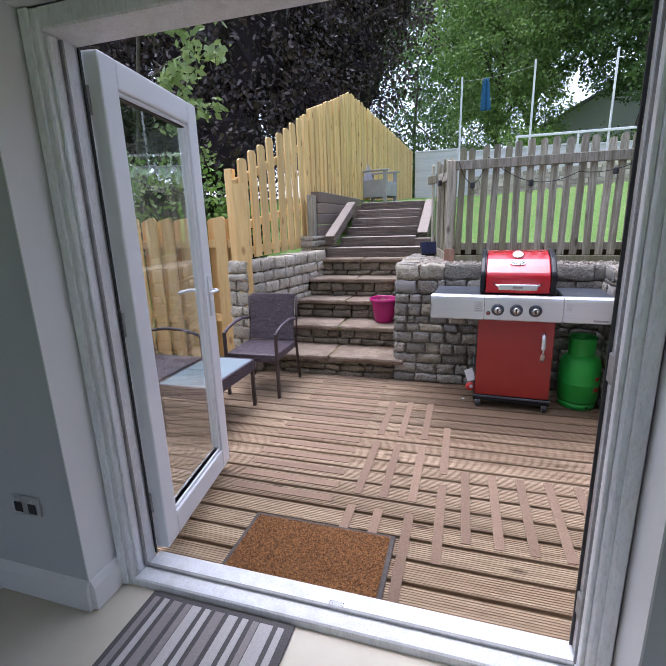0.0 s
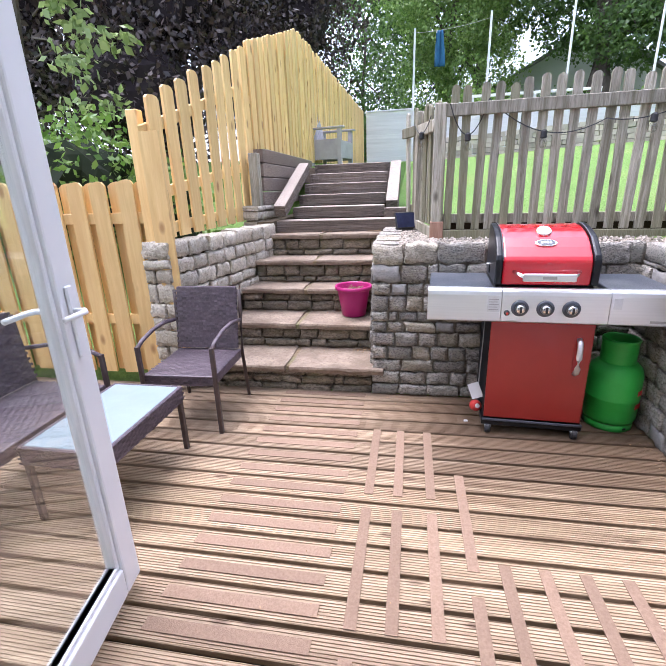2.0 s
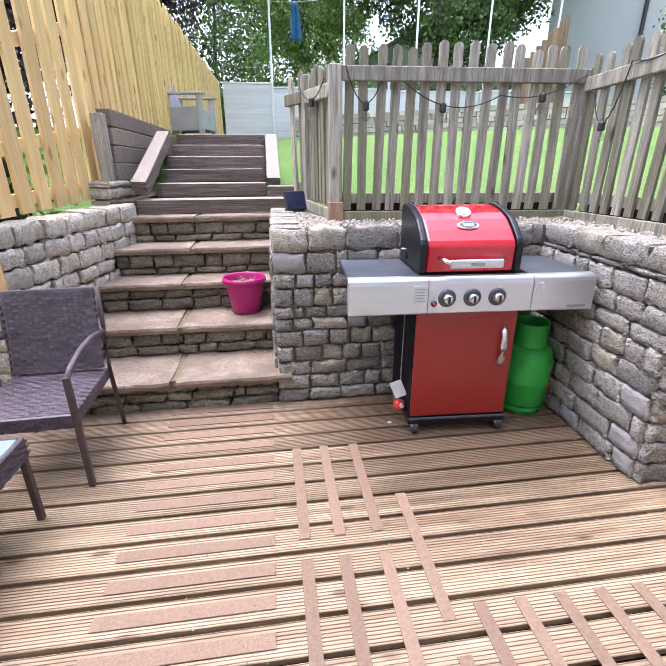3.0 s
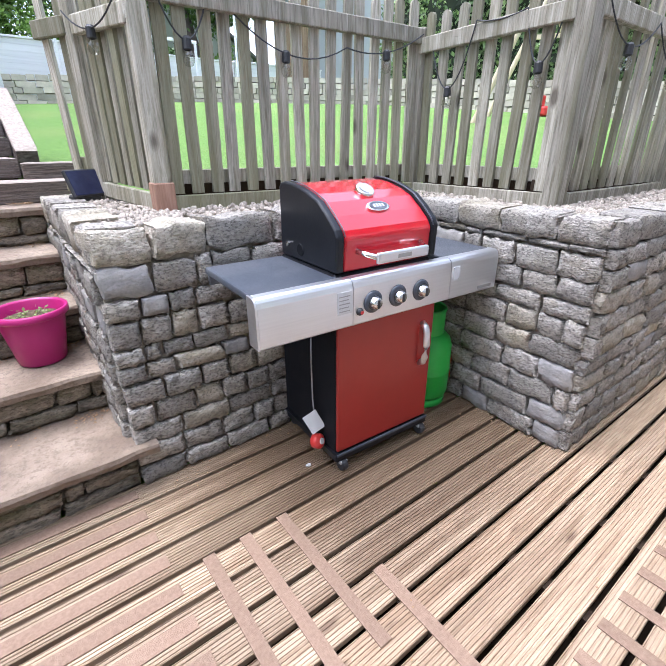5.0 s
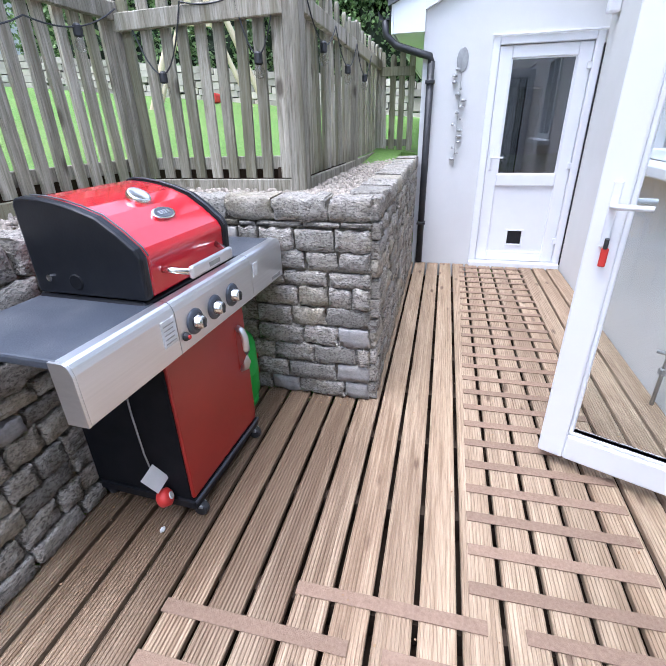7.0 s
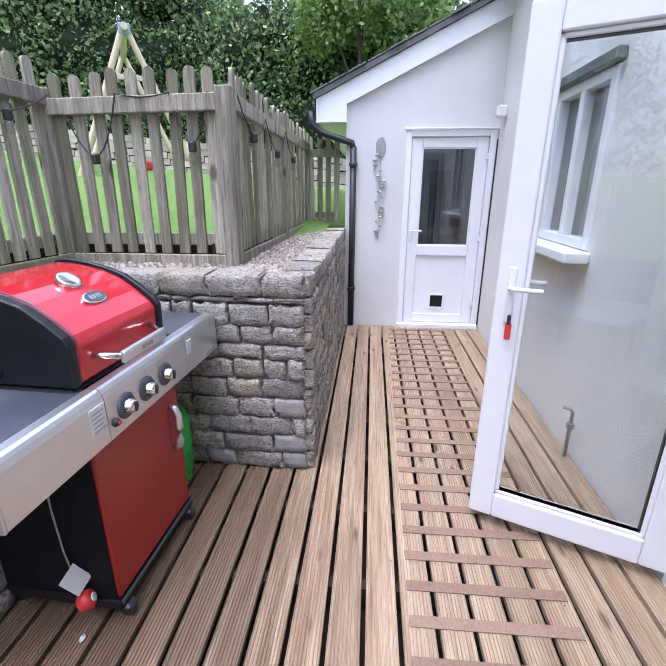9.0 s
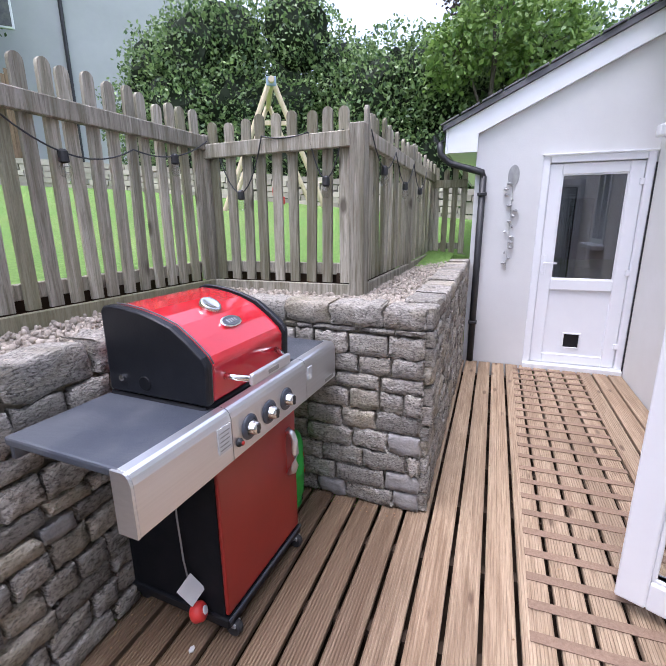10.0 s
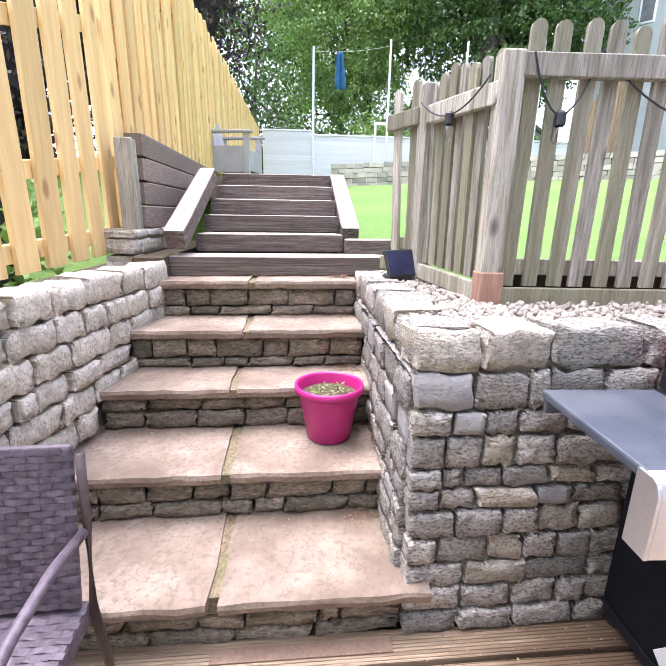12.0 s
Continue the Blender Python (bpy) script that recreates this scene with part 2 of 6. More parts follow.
M["ceiling"] = surface("white_ceiling_paint", (0.78, 0.78, 0.77), (0.82, 0.82, 0.81), 2, rough=0.9, bump=0.05)
M["vinyl"] = surface("cream_floor", (0.62, 0.56, 0.44), (0.70, 0.64, 0.52), 3, rough=0.45, bump=0.05, bump_scale=60)
M["slate"] = surface("roof_slate", (0.09, 0.09, 0.10), (0.17, 0.17, 0.18), 6, rough=0.7, bump=0.4, bump_scale=20, stain=(0.2, 0.21, 0.16), stain_scale=3)
M["black"] = surface("black_enamel", (0.007, 0.008, 0.011), (0.014, 0.015, 0.018), 12, rough=0.3, bump=0.1, bump_scale=120, spec=0.3)
M["blackmatt"] = surface("matt_black_sheet", (0.006, 0.007, 0.009), (0.012, 0.012, 0.014), 12, rough=0.6, bump=0.1, bump_scale=120, spec=0.12)
M["blackplastic"] = surface("black_plastic", (0.015, 0.015, 0.017), (0.03, 0.03, 0.032), 12, rough=0.5, bump=0.1, bump_scale=120)
M["red"] = surface("red_enamel", (0.46, 0.006, 0.016), (0.52, 0.010, 0.02), 5, rough=0.16, bump=0.03, bump_scale=40, coat=0.8)
M["reddoor"] = surface("dark_red_enamel", (0.27, 0.013, 0.010), (0.32, 0.017, 0.013), 4, rough=0.35, bump=0.03, bump_scale=40, coat=0.3)
M["steel"] = surface("brushed_steel", (0.72, 0.73, 0.75), (0.78, 0.79, 0.81), 3, (0.6, 8, 40), 0.38, metal=1.0, bump=0.05, bump_scale=30)
M["chrome"] = surface("polished_chrome", (0.72, 0.71, 0.69), (0.8, 0.79, 0.77), 4, rough=0.18, metal=1.0, bump=0.0)
M["shelf"] = surface("dark_grey_hammered_metal", (0.04, 0.047, 0.064), (0.075, 0.083, 0.10), 6, rough=0.36, bump=0.3, bump_scale=160, stain=(0.13, 0.135, 0.145), stain_scale=3, stain_amount=0.7)
M["gas"] = surface("green_gas_paint", (0.03, 0.42, 0.05), (0.05, 0.52, 0.08), 5, rough=0.42, bump=0.08, bump_scale=40, stain=(0.03, 0.22, 0.05), stain_scale=4)
M["rattan"] = surface("brown_rattan", (0.05, 0.037, 0.046), (0.13, 0.10, 0.12), 30, rough=0.5, bump=0.5, bump_scale=90, vary=0.25, pieces="island")
M["frame_brown"] = surface("brown_coated_steel", (0.05, 0.033, 0.03), (0.08, 0.055, 0.05), 20, rough=0.45, bump=0.1)
M["tableglass"] = surface("frosted_table_glass", (0.20, 0.26, 0.29), (0.25, 0.31, 0.34), 3, rough=0.3, bump=0.0)
M["pot"] = surface("magenta_plastic", (0.40, 0.012, 0.14), (0.46, 0.018, 0.17), 6, rough=0.38, bump=0.05, bump_scale=40)
M["soil"] = surface("potting_soil", (0.05, 0.035, 0.02), (0.12, 0.09, 0.05), 40, rough=0.95, bump=1, bump_scale=60, bump_size=0.01)
M["coir"] = surface("brown_coir", (0.045, 0.017, 0.006), (0.35, 0.155, 0.045), 75, rough=0.95, bump=1.0, bump_scale=160, bump_size=0.010)
M["rubber"] = surface("dark_rubber", (0.06, 0.05, 0.045), (0.1, 0.085, 0.075), 30, rough=0.8)
M["rugpale"] = surface("pale_grey_rug", (0.50, 0.47, 0.46), (0.60, 0.57, 0.56), 120, rough=0.95, bump=0.8, bump_scale=220)
M["rugmid"] = surface("mid_grey_rug", (0.28, 0.25, 0.245), (0.36, 0.32, 0.31), 120, rough=0.95, bump=0.8, bump_scale=220)
M["rugdark"] = surface("charcoal_rug", (0.09, 0.085, 0.085), (0.14, 0.13, 0.13), 120, rough=0.95, bump=0.8, bump_scale=220)
M["turf"] = surface("bright_lawn", (0.09, 0.20, 0.03), (0.21, 0.36, 0.07), 30, rough=0.85, bump=1.0, bump_scale=160, bump_size=0.02,
                    stain=(0.23, 0.30, 0.08), stain_scale=0.5, stain_amount=0.5)
M["palepine"] = surface("weathered_pale_pine", (0.50, 0.40, 0.25), (0.66, 0.56, 0.40), 4, (9, 9, 0.7), 0.7, bump=0.2, bump_scale=14)
M["etched"] = surface("etched_grey_marking", (0.56, 0.57, 0.58), (0.64, 0.65, 0.66), 60, rough=0.5)
M["pebble"] = surface("cream_pebbles", (0.25, 0.215, 0.175), (0.45, 0.395, 0.33), 14, rough=0.85, bump=0.2, vary=0.3, pieces="island")
M["whiteboard"] = surface("white_painted_board", (0.66, 0.66, 0.67), (0.76, 0.76, 0.77), 3, (0.5, 6, 6), 0.6, bump=0.2, bump_scale=20, vary=0.06, pieces="object")
M["greychair"] = surface("grey_painted_wood", (0.33, 0.31, 0.33), (0.42, 0.40, 0.42), 5, rough=0.7, bump=0.2, bump_scale=20)
M["farwall"] = surface("pale_house_render", (0.37, 0.385, 0.385), (0.43, 0.445, 0.445), 0.6, rough=0.9, bump=0.1)
M["farroof"] = surface("grey_roof_tiles", (0.10, 0.10, 0.105), (0.16, 0.155, 0.15), 4, rough=0.85, bump=0.4, bump_scale=10)
M["bark"] = surface("dark_bark", (0.05, 0.04, 0.032), (0.11, 0.09, 0.07), 6, (4, 4, 0.6), 0.95, bump=0.9, bump_scale=12, bump_size=0.03)
M["bulb"] = glass("clear_bulb", (0.9, 0.9, 0.88), 0.3)
M["glass"] = glass("door_glass", (0.93, 0.96, 0.96), 0.4)
M["darkglass"] = glass("grey_window_glass", (0.42, 0.45, 0.50), 1.6)
M["grey"] = surface("grey_metal", (0.28, 0.28, 0.28), (0.42, 0.42, 0.41), 20, rough=0.5, metal=0.5)
M["bluesteel"] = surface("blue_painted_steel", (0.22, 0.30, 0.42), (0.30, 0.38, 0.5), 10, rough=0.5)
M["bluecloth"] = surface("faded_blue_cloth", (0.012, 0.075, 0.17), (0.02, 0.12, 0.24), 5, rough=0.85, bump=0.3, bump_scale=20)
M["label"] = surface("pale_label", (0.62, 0.62, 0.62), (0.7, 0.7, 0.69), 10, rough=0.5)
M["redplastic"] = surface("red_plastic", (0.55, 0.03, 0.025), (0.62, 0.05, 0.04), 8, rough=0.45)
M["solar"] = surface("blue_solar_cells", (0.012, 0.014, 0.04), (0.025, 0.03, 0.075), 10, rough=0.2, bump=0.0)
M["litter"] = surface("dry_leaf_litter", (0.22, 0.12, 0.06), (0.36, 0.24, 0.13), 12, rough=0.9, vary=0.3, pieces="island")
M["copper"] = leafage("copper_beech_leaves", (0.022, 0.016, 0.014), (0.080, 0.055, 0.046), 0.25)
M["green"] = leafage("green_leaves", (0.035, 0.075, 0.018), (0.11, 0.19, 0.045), 0.35)
M["bright"] = leafage("bright_green_leaves", (0.09, 0.19, 0.03), (0.21, 0.33, 0.07), 0.4)
M["mixed"] = leafage("light_green_leaves", (0.08, 0.16, 0.03), (0.24, 0.35, 0.09), 0.38)
M["hedge"] = leafage("dark_hedge_leaves", (0.035, 0.085, 0.025), (0.28, 0.39, 0.15), 0.3)
M["lightgreen"] = leafage("pale_green_leaves", (0.16, 0.24, 0.07), (0.32, 0.40, 0.16), 0.4)
# near-black fillers inside the crowns, the depth's shade put into their colour
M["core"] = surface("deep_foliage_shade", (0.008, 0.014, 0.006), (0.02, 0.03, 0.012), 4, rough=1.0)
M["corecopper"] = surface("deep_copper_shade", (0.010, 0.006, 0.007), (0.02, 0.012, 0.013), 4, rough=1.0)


# ---- mesh helpers ----
def link_mesh(name, bm, material):
    me = bpy.data.meshes.new(name)
    bm.normal_update()
    bm.to_mesh(me)
    bm.free()
    me.materials.append(material)
    return me


def part(name, bm, material, parent=None, label="", smooth=False):
    ob = new(name, link_mesh(name, bm, material))
    if smooth:
        for f in ob.data.polygons:
            f.use_smooth = True
    if parent is not None:
        ob.parent = parent
    if label:
        tagged(ob, label)
    return ob


def piece(name, mesh, parent, m):
    ob = new(name, mesh)
    ob.parent = parent
    ob.matrix_basis = m
    return ob


def thing(name, label, category, at=(0, 0, 0), turn=0, group="", kind=""):
    ob = new(name)
    ob.empty_display_size = 0.1
    ob.matrix_basis = pose(*at, 0, 0, turn)
    return tagged(ob, label, category, group, kind)


def box(bm, x0, x1, y0, y1, z0, z1, bevel=0.0, m=None, seg=1):
    r = bmesh.ops.create_cube(bm, size=1.0)
    vs = r["verts"]
    for v in vs:
        v.co = Vector(((x0 + x1) / 2 + v.co.x * (x1 - x0), (y0 + y1) / 2 + v.co.y * (y1 - y0), (z0 + z1) / 2 + v.co.z * (z1 - z0)))
    if bevel:
        es = list({e for v in vs for e in v.link_edges})
        out = bmesh.ops.bevel(bm, geom=es, offset=bevel, segments=seg, affect="EDGES", profile=0.5)
        vs = list({v for f in out["faces"] for v in f.verts} | {v for v in vs if v.is_valid})
    if m is not None:
        bmesh.ops.transform(bm, matrix=m, verts=vs)
    return vs


def boxed(x0, x1, y0, y1, z0, z1, bevel=0.0, m=None, seg=1):
    bm = bmesh.new()
    box(bm, x0, x1, y0, y1, z0, z1, bevel, m, seg)
    return bm


def rod(bm, a, b, r0, r1=None, seg=10, caps=True):
    a, b = Vector(a), Vector(b)
    r1 = r0 if r1 is None else r1
    q = (b - a).to_track_quat("Z", "Y").to_matrix()
    rings = []
    for p, r in ((a, r0), (b, r1)):
        rings.append([bm.verts.new(p + q @ Vector((r * math.cos(6.28319 * k / seg), r * math.sin(6.28319 * k / seg), 0))) for k in range(seg)])
    for k in range(seg):
        bm.faces.new((rings[0][k], rings[0][(k + 1) % seg], rings[1][(k + 1) % seg], rings[1][k]))
    if caps:
        bm.faces.new(rings[0][::-1])
        bm.faces.new(rings[1])


def rodded(a, b, r0, r1=None, seg=10):
    bm = bmesh.new()
    rod(bm, a, b, r0, r1, seg)
    return bm


def tube(bm, pts, r, seg=8):
    """A tube of even or listed radius along points."""
    pts = [Vector(p) for p in pts]
    rs = r if isinstance(r, (list, tuple)) else [r] * len(pts)
    rings = []
    for i, p in enumerate(pts):
        d = pts[min(i + 1, len(pts) - 1)] - pts[max(i - 1, 0)]
        q = d.to_track_quat("Z", "Y").to_matrix()
        rings.append([bm.verts.new(p + q @ Vector((rs[i] * math.cos(6.28319 * k / seg), rs[i] * math.sin(6.28319 * k / seg), 0))) for k in range(seg)])
    for a, b in zip(rings, rings[1:]):
        for k in range(seg):
            bm.faces.new((a[k], a[(k + 1) % seg], b[(k + 1) % seg], b[k]))
    bm.faces.new(rings[0][::-1])
    bm.faces.new(rings[-1])


def tubed(pts, r, seg=8):
    bm = bmesh.new()
    tube(bm, pts, r, seg)
    return bm


def lathe(bm, profile, seg=28, at=(0, 0, 0), cap=False):
    rings = [[bm.verts.new((at[0] + r * math.cos(6.28319 * k / seg), at[1] + r * math.sin(6.28319 * k / seg), at[2] + z)) for k in range(seg)] for r, z in profile]
    for a, b in zip(rings, rings[1:]):
        for k in range(seg):
            bm.faces.new((a[k], a[(k + 1) % seg], b[(k + 1) % seg], b[k]))
    if cap:
        bm.faces.new(rings[0][::-1])
        bm.faces.new(rings[-1])


def lathed(profile, seg=28, at=(0, 0, 0), cap=True):
    bm = bmesh.new()
    lathe(bm, profile, seg, at, cap)
    return bm


def extruded(outline, a, b, axis="x"):
    """A closed outline drawn through from a to b along an axis; outline in the other two axes."""
    def at(u, v, w):
        return {"x": (w, u, v), "y": (u, w, v), "z": (u, v, w)}[axis]
    bm = bmesh.new()
    lo = [bm.verts.new(at(u, v, a)) for u, v in outline]
    hi = [bm.verts.new(at(u, v, b)) for u, v in outline]
    n = len(outline)
    for k in range(n):
        bm.faces.new((lo[k], lo[(k + 1) % n], hi[(k + 1) % n], hi[k]))
    bm.faces.new(lo[::-1])
    bm.faces.new(hi)
    bmesh.ops.recalc_face_normals(bm, faces=bm.faces)
    return bm


def sag(a, b, drop, n=10):
    a, b = Vector(a), Vector(b)
    return [a.lerp(b, k / n) - Vector((0, 0, drop * 4 * (k / n) * (1 - k / n))) for k in range(n + 1)]


def setting(name, label, category="", at=(0, 0, 0)):
    return thing(name, label, category or name.split("_")[0], at, 0, "", "structure")


# ---- the ground: one sheet, stepped where walls hold it ----
def lawn_z(x, y):
    x, y = min(max(x, -2.0), 11.0), min(max(y, 2.0), 19.0)
    return 1.08 + 0.1 * (y - 4.0) + 0.06 * (x - 1.6)


def ground_z(x, y):
    if y < 1.2 and x < 30:
        return -0.25
    if x < -2.25:
        if y < 3.95:
            return -0.25 if x > -5.2 else 0.2
        return min(2.2, 0.25 + 0.3 * (y - 3.95))
    if x < 1.3 and y < 4.1:
        return -0.25
    if x < 4.2 and y < 3.03:
        return -0.25
    if x < -0.5 and y < 7.3:
        return -0.25 if y < 5.3 else 0.5
    if x < -0.5:
        return 1.80 + 0.055 * (min(y, 18.0) - 7.3)
    return lawn_z(x, y)


def ground_sheet():
    xs = [-400, -120, -50, -25, -14, -9, -6, -5.25, -5.15, -3.5, -2.3, -2.2, -1.5, -0.9, -0.52, -0.48, 0.0, 0.5, 1.0, 1.28, 1.32, 2, 2.6, 3.2, 3.8, 4.15, 4.25,
          5, 6, 7, 8, 9, 10, 11, 14, 20, 29, 31, 60, 140, 400]
    ys = [-400, -100, -30, -8, 0, 1.18, 1.22, 2.0, 2.6, 3.0, 3.06, 3.5, 3.93, 3.97, 4.08, 4.12, 4.6, 5.0, 5.28, 5.32, 6, 6.6, 7.28, 7.32, 8, 9, 10, 11, 12, 13, 14,
          15, 16, 17, 18, 19, 22, 30, 50, 120, 400]
    bm = bmesh.new()
    grid = [[bm.verts.new((x, y, ground_z(x, y))) for x in xs] for y in ys]
    for j in range(len(ys) - 1):
        for i in range(len(xs) - 1):
            bm.faces.new((grid[j][i], grid[j][i + 1], grid[j + 1][i + 1], grid[j + 1][i]))
    tagged(part("ground", bm, M["turf"]), "bright green lawn sloping up behind the picket fence", "ground", kind="structure")


ground_sheet()


# ---- stone pieces ----
def stone_mesh(seed, depth=0.16):
    """A rough block about 1 by 1 in front, face towards -y, rounded and uneven."""
    rng = random.Random(seed)
    bm = bmesh.new()
    us, ws = (0.0, 0.035, 0.22, 0.4, 0.6, 0.78, 0.965, 1.0), (0.0, 0.06, 0.36, 0.64, 0.94, 1.0)
    nx, nz = len(us), len(ws)
    skew = rng.uniform(-0.10, 0.10)
    off = Vector((seed * 1.7, seed * 0.3, 0))
    front = []
    for k, w in enumerate(ws):
        row = []
        for i, u in enumerate(us):
            ex, ez = abs(u - 0.5) * 2, abs(w - 0.5) * 2
            back = rng.uniform(-0.003, 0.003) + noise.noise(Vector((u * 2.6, w * 2.0, 0)) + off) * 0.010
            back += 0.008 if max(ex, ez) == 1 else 0.0
            cut = rng.uniform(0.03, 0.13) if ex == 1 and ez == 1 else 0.0
            x = (u - 0.5) * (1 - cut * 1.3) + 0.085 * noise.noise(Vector((w * 4.0, 5, 7)) + off) * (1 if ex > 0.8 else 0.3)
            z = (w - 0.5 + skew * (u - 0.5)) * (1 - cut * 1.8) + 0.17 * noise.noise(Vector((u * 4.0, 3, 11)) + off) * (1 if ez > 0.8 else 0.3)
            row.append(bm.verts.new((x, back - 0.02, z)))
        front.append(row)
    for k in range(nz - 1):
        for i in range(nx - 1):
            bm.faces.new((front[k][i], front[k][i + 1], front[k + 1][i + 1], front[k + 1][i]))
    rim = front[0] + [front[k][-1] for k in range(1, nz)] + front[-1][-2::-1] + [front[k][0] for k in range(nz - 2, 0, -1)]
    rear = [bm.verts.new((v.co.x * 0.97, depth, v.co.z * 0.97)) for v in rim]
    n = len(rim)
    for k in range(n):
        bm.faces.new((rim[(k + 1) % n], rim[k], rear[k], rear[(k + 1) % n]))
    bm.faces.new(rear)
    bmesh.ops.recalc_face_normals(bm, faces=bm.faces)
    rim_set = set(rim)
    for f in bm.faces:
        f.smooth = len(f.verts) == 4 and not any(v in rim_set for v in f.verts)
    return bm


STONES = [link_mesh("stone", stone_mesh(40 + k), M["stone"]) for k in range(12)]
LIT_PALE = [link_mesh("stone", stone_mesh(90 + k), M["litstone"]) for k in range(8)]
RISER = [link_mesh("stone", stone_mesh(140 + k), M["riser"]) for k in range(6)]
SMOOTH = [link_mesh("stone", stone_mesh(120 + k), M["slatestone"]) for k in range(4)]
PALE = [link_mesh("stone", stone_mesh(70 + k), M["palestone"]) for k in range(8)]


def lay_stones(parent, a, b, z0, z1, seed, meshes=STONES, course=(0.085, 0.135), width=(0.13, 0.30), cap=False, joint=0.007, wild=1.0, floor_at=None, top_at=None):
    """Courses of rough blocks on the face from a to b (seen with a on its left), from z0 to z1."""
    rng = random.Random(seed)
    ax, ay = a
    length = math.hypot(b[0] - ax, b[1] - ay)
    ux, uy = (b[0] - ax) / length, (b[1] - ay) / length
    ang = math.degrees(math.atan2(uy, ux))
    hs, z = [], z0
    while z < z1 - 0.03:
        h = rng.uniform(*course)
        if cap:
            left = z1 - z - cap
            h = z1 - z if left < 0.02 else (left if left < 0.15 else h)
        h = min(h, z1 - z)
        if not cap and z1 - z - h < 0.05:
            h = z1 - z
        hs.append((z, h))
        z += h
    for row, (z, h) in enumerate(hs):
        top_row = cap and row == len(hs) - 1
        s = -rng.uniform(0, 0.05)
        while s < length - 0.02:
            w = rng.uniform(0.20, 0.33) if top_row else rng.uniform(*width)
            if not top_row and rng.random() < 0.12:
                w *= 0.6
            if length - s - w < 0.07:
                w = length - s
            lo, hi = max(s, 0.0), min(s + w, length)
            mid = (lo + hi) / 2
            px, py = ax + ux * mid, ay + uy * mid
            s += w
            if floor_at is not None and z + h * 0.6 < floor_at(px, py):
                continue
            if top_at is not None and z + h * 0.5 > top_at(px, py):
                continue
            out = rng.uniform(-0.006, 0.010)
            m = pose(px + uy * out, py - ux * out, z + h / 2, wild * rng.uniform(-2, 2), wild * rng.uniform(-1.6, 1.6), ang + wild * rng.uniform(-2, 2))
            kind = rng.random() if meshes is STONES else 1.0
            me = rng.choice(PALE if kind < (0.4 if top_row else 0.14) else SMOOTH if kind < 0.20 and not top_row else meshes)
            shrink = joint + (rng.uniform(0, 0.014) * (wild - 1.0))
            piece("stone", me, parent, m @ Matrix.Diagonal((hi - lo - shrink, 1.0, h - shrink * 0.9, 1.0)))


def stone_wall(name, label, a, b, z0, z1, seed, thick=0.22, recess=0.018, lean=0.0, **kw):
    w = setting(name, label, "stone wall")
    if lean:
        # the face leans back from its foot
        axis = Vector((b[0] - a[0], b[1] - a[1], 0)).normalized()
        foot = Matrix.Translation((a[0], a[1], 0))
        w.matrix_basis = foot @ Matrix.Rotation(radians(-lean), 4, axis) @ foot.inverted()
    length = math.hypot(b[0] - a[0], b[1] - a[1])
    ang = math.degrees(math.atan2(b[1] - a[1], b[0] - a[0]))
    m = pose(a[0], a[1], 0, 0, 0, ang)
    core = boxed(0.02, length - 0.02, recess, thick, z0, z1 - 0.04, 0, m)
    part("mortar", core, M["mortar"], w)
    lay_stones(w, a, b, z0, z1, seed, **kw)
    return w


# ---- the decking ----
deck = setting("floor_deck", "weathered grooved softwood decking with open gaps", "deck")
PITCH, GAP0 = 0.138, 1.316


def board_mesh(length):
    """A deck board with fine grooves along it, 119 mm wide."""
    w, n = 0.119, 9
    prof = [(-w / 2, -0.028), (-w / 2, -0.003), (-w / 2 + 0.003, 0.0)]
    for k in range(n):
        c = -w / 2 + w * (k + 0.5) / n
        prof += [(c - 0.0030, 0.0), (c - 0.0017, -0.0036), (c + 0.0017, -0.0036), (c + 0.0030, 0.0)]
    prof += [(w / 2 - 0.003, 0.0), (w / 2, -0.003), (w / 2, -0.028)]
    bm = extruded(prof, 0.0, length, "x")
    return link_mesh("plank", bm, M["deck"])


planks = {}
for k in range(19):
    y = GAP0 + PITCH * (k + 0.5)
    x1 = 3.975 if y < 2.95 else 1.19
    rng = random.Random(k)
    cuts = [-4.7, -2.5 + rng.choice((-0.6, 0.0, 0.15)), x1]
    for a, b in zip(cuts, cuts[1:]):
        key = round(b - a - 0.004, 3)
        if key not in planks:
            planks[key] = board_mesh(key)
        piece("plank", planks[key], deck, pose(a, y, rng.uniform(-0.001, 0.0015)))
# unseen dark sheet added under the boards as the shade in their gaps
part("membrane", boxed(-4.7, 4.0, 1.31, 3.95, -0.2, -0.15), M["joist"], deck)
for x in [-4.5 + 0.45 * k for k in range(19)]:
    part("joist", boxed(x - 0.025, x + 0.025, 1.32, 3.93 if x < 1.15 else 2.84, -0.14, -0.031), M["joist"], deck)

cross = link_mesh("grip_strip", boxed(-0.024, 0.024, -0.315, 0.315, 0.0, 0.004, 0.001), M["grip"])
along = link_mesh("grip_strip", boxed(-0.315, 0.315, -0.027, 0.027, 0.0, 0.004, 0.001), M["grip"])
for row in (3.07, 2.335, 1.60):
    for x in (-0.475, -0.325, -0.16):
        piece("grip_strip", cross, deck, pose(x, row, 0.0005))
for row in (2.65, 1.905):
    piece("grip_strip", cross, deck, pose(-0.005, row, 0.0005))
for k in range(25):
    piece("grip_strip", cross, deck, pose(0.125 + 0.1545 * k, 2.072 - 0.002 * k, 0.0005, 0, 0, 0.5))
for k in range(4, 19):
    piece("grip_strip", along, deck, pose(-0.915, GAP0 + PITCH * (k + 0.5), 0.0005))

# ---- retaining walls of granite rubble ----
FLOOR = [(3.905, 0.215), (4.295, 0.43), (4.68, 0.645), (4.97, 0.86), (5.30, 1.075)]


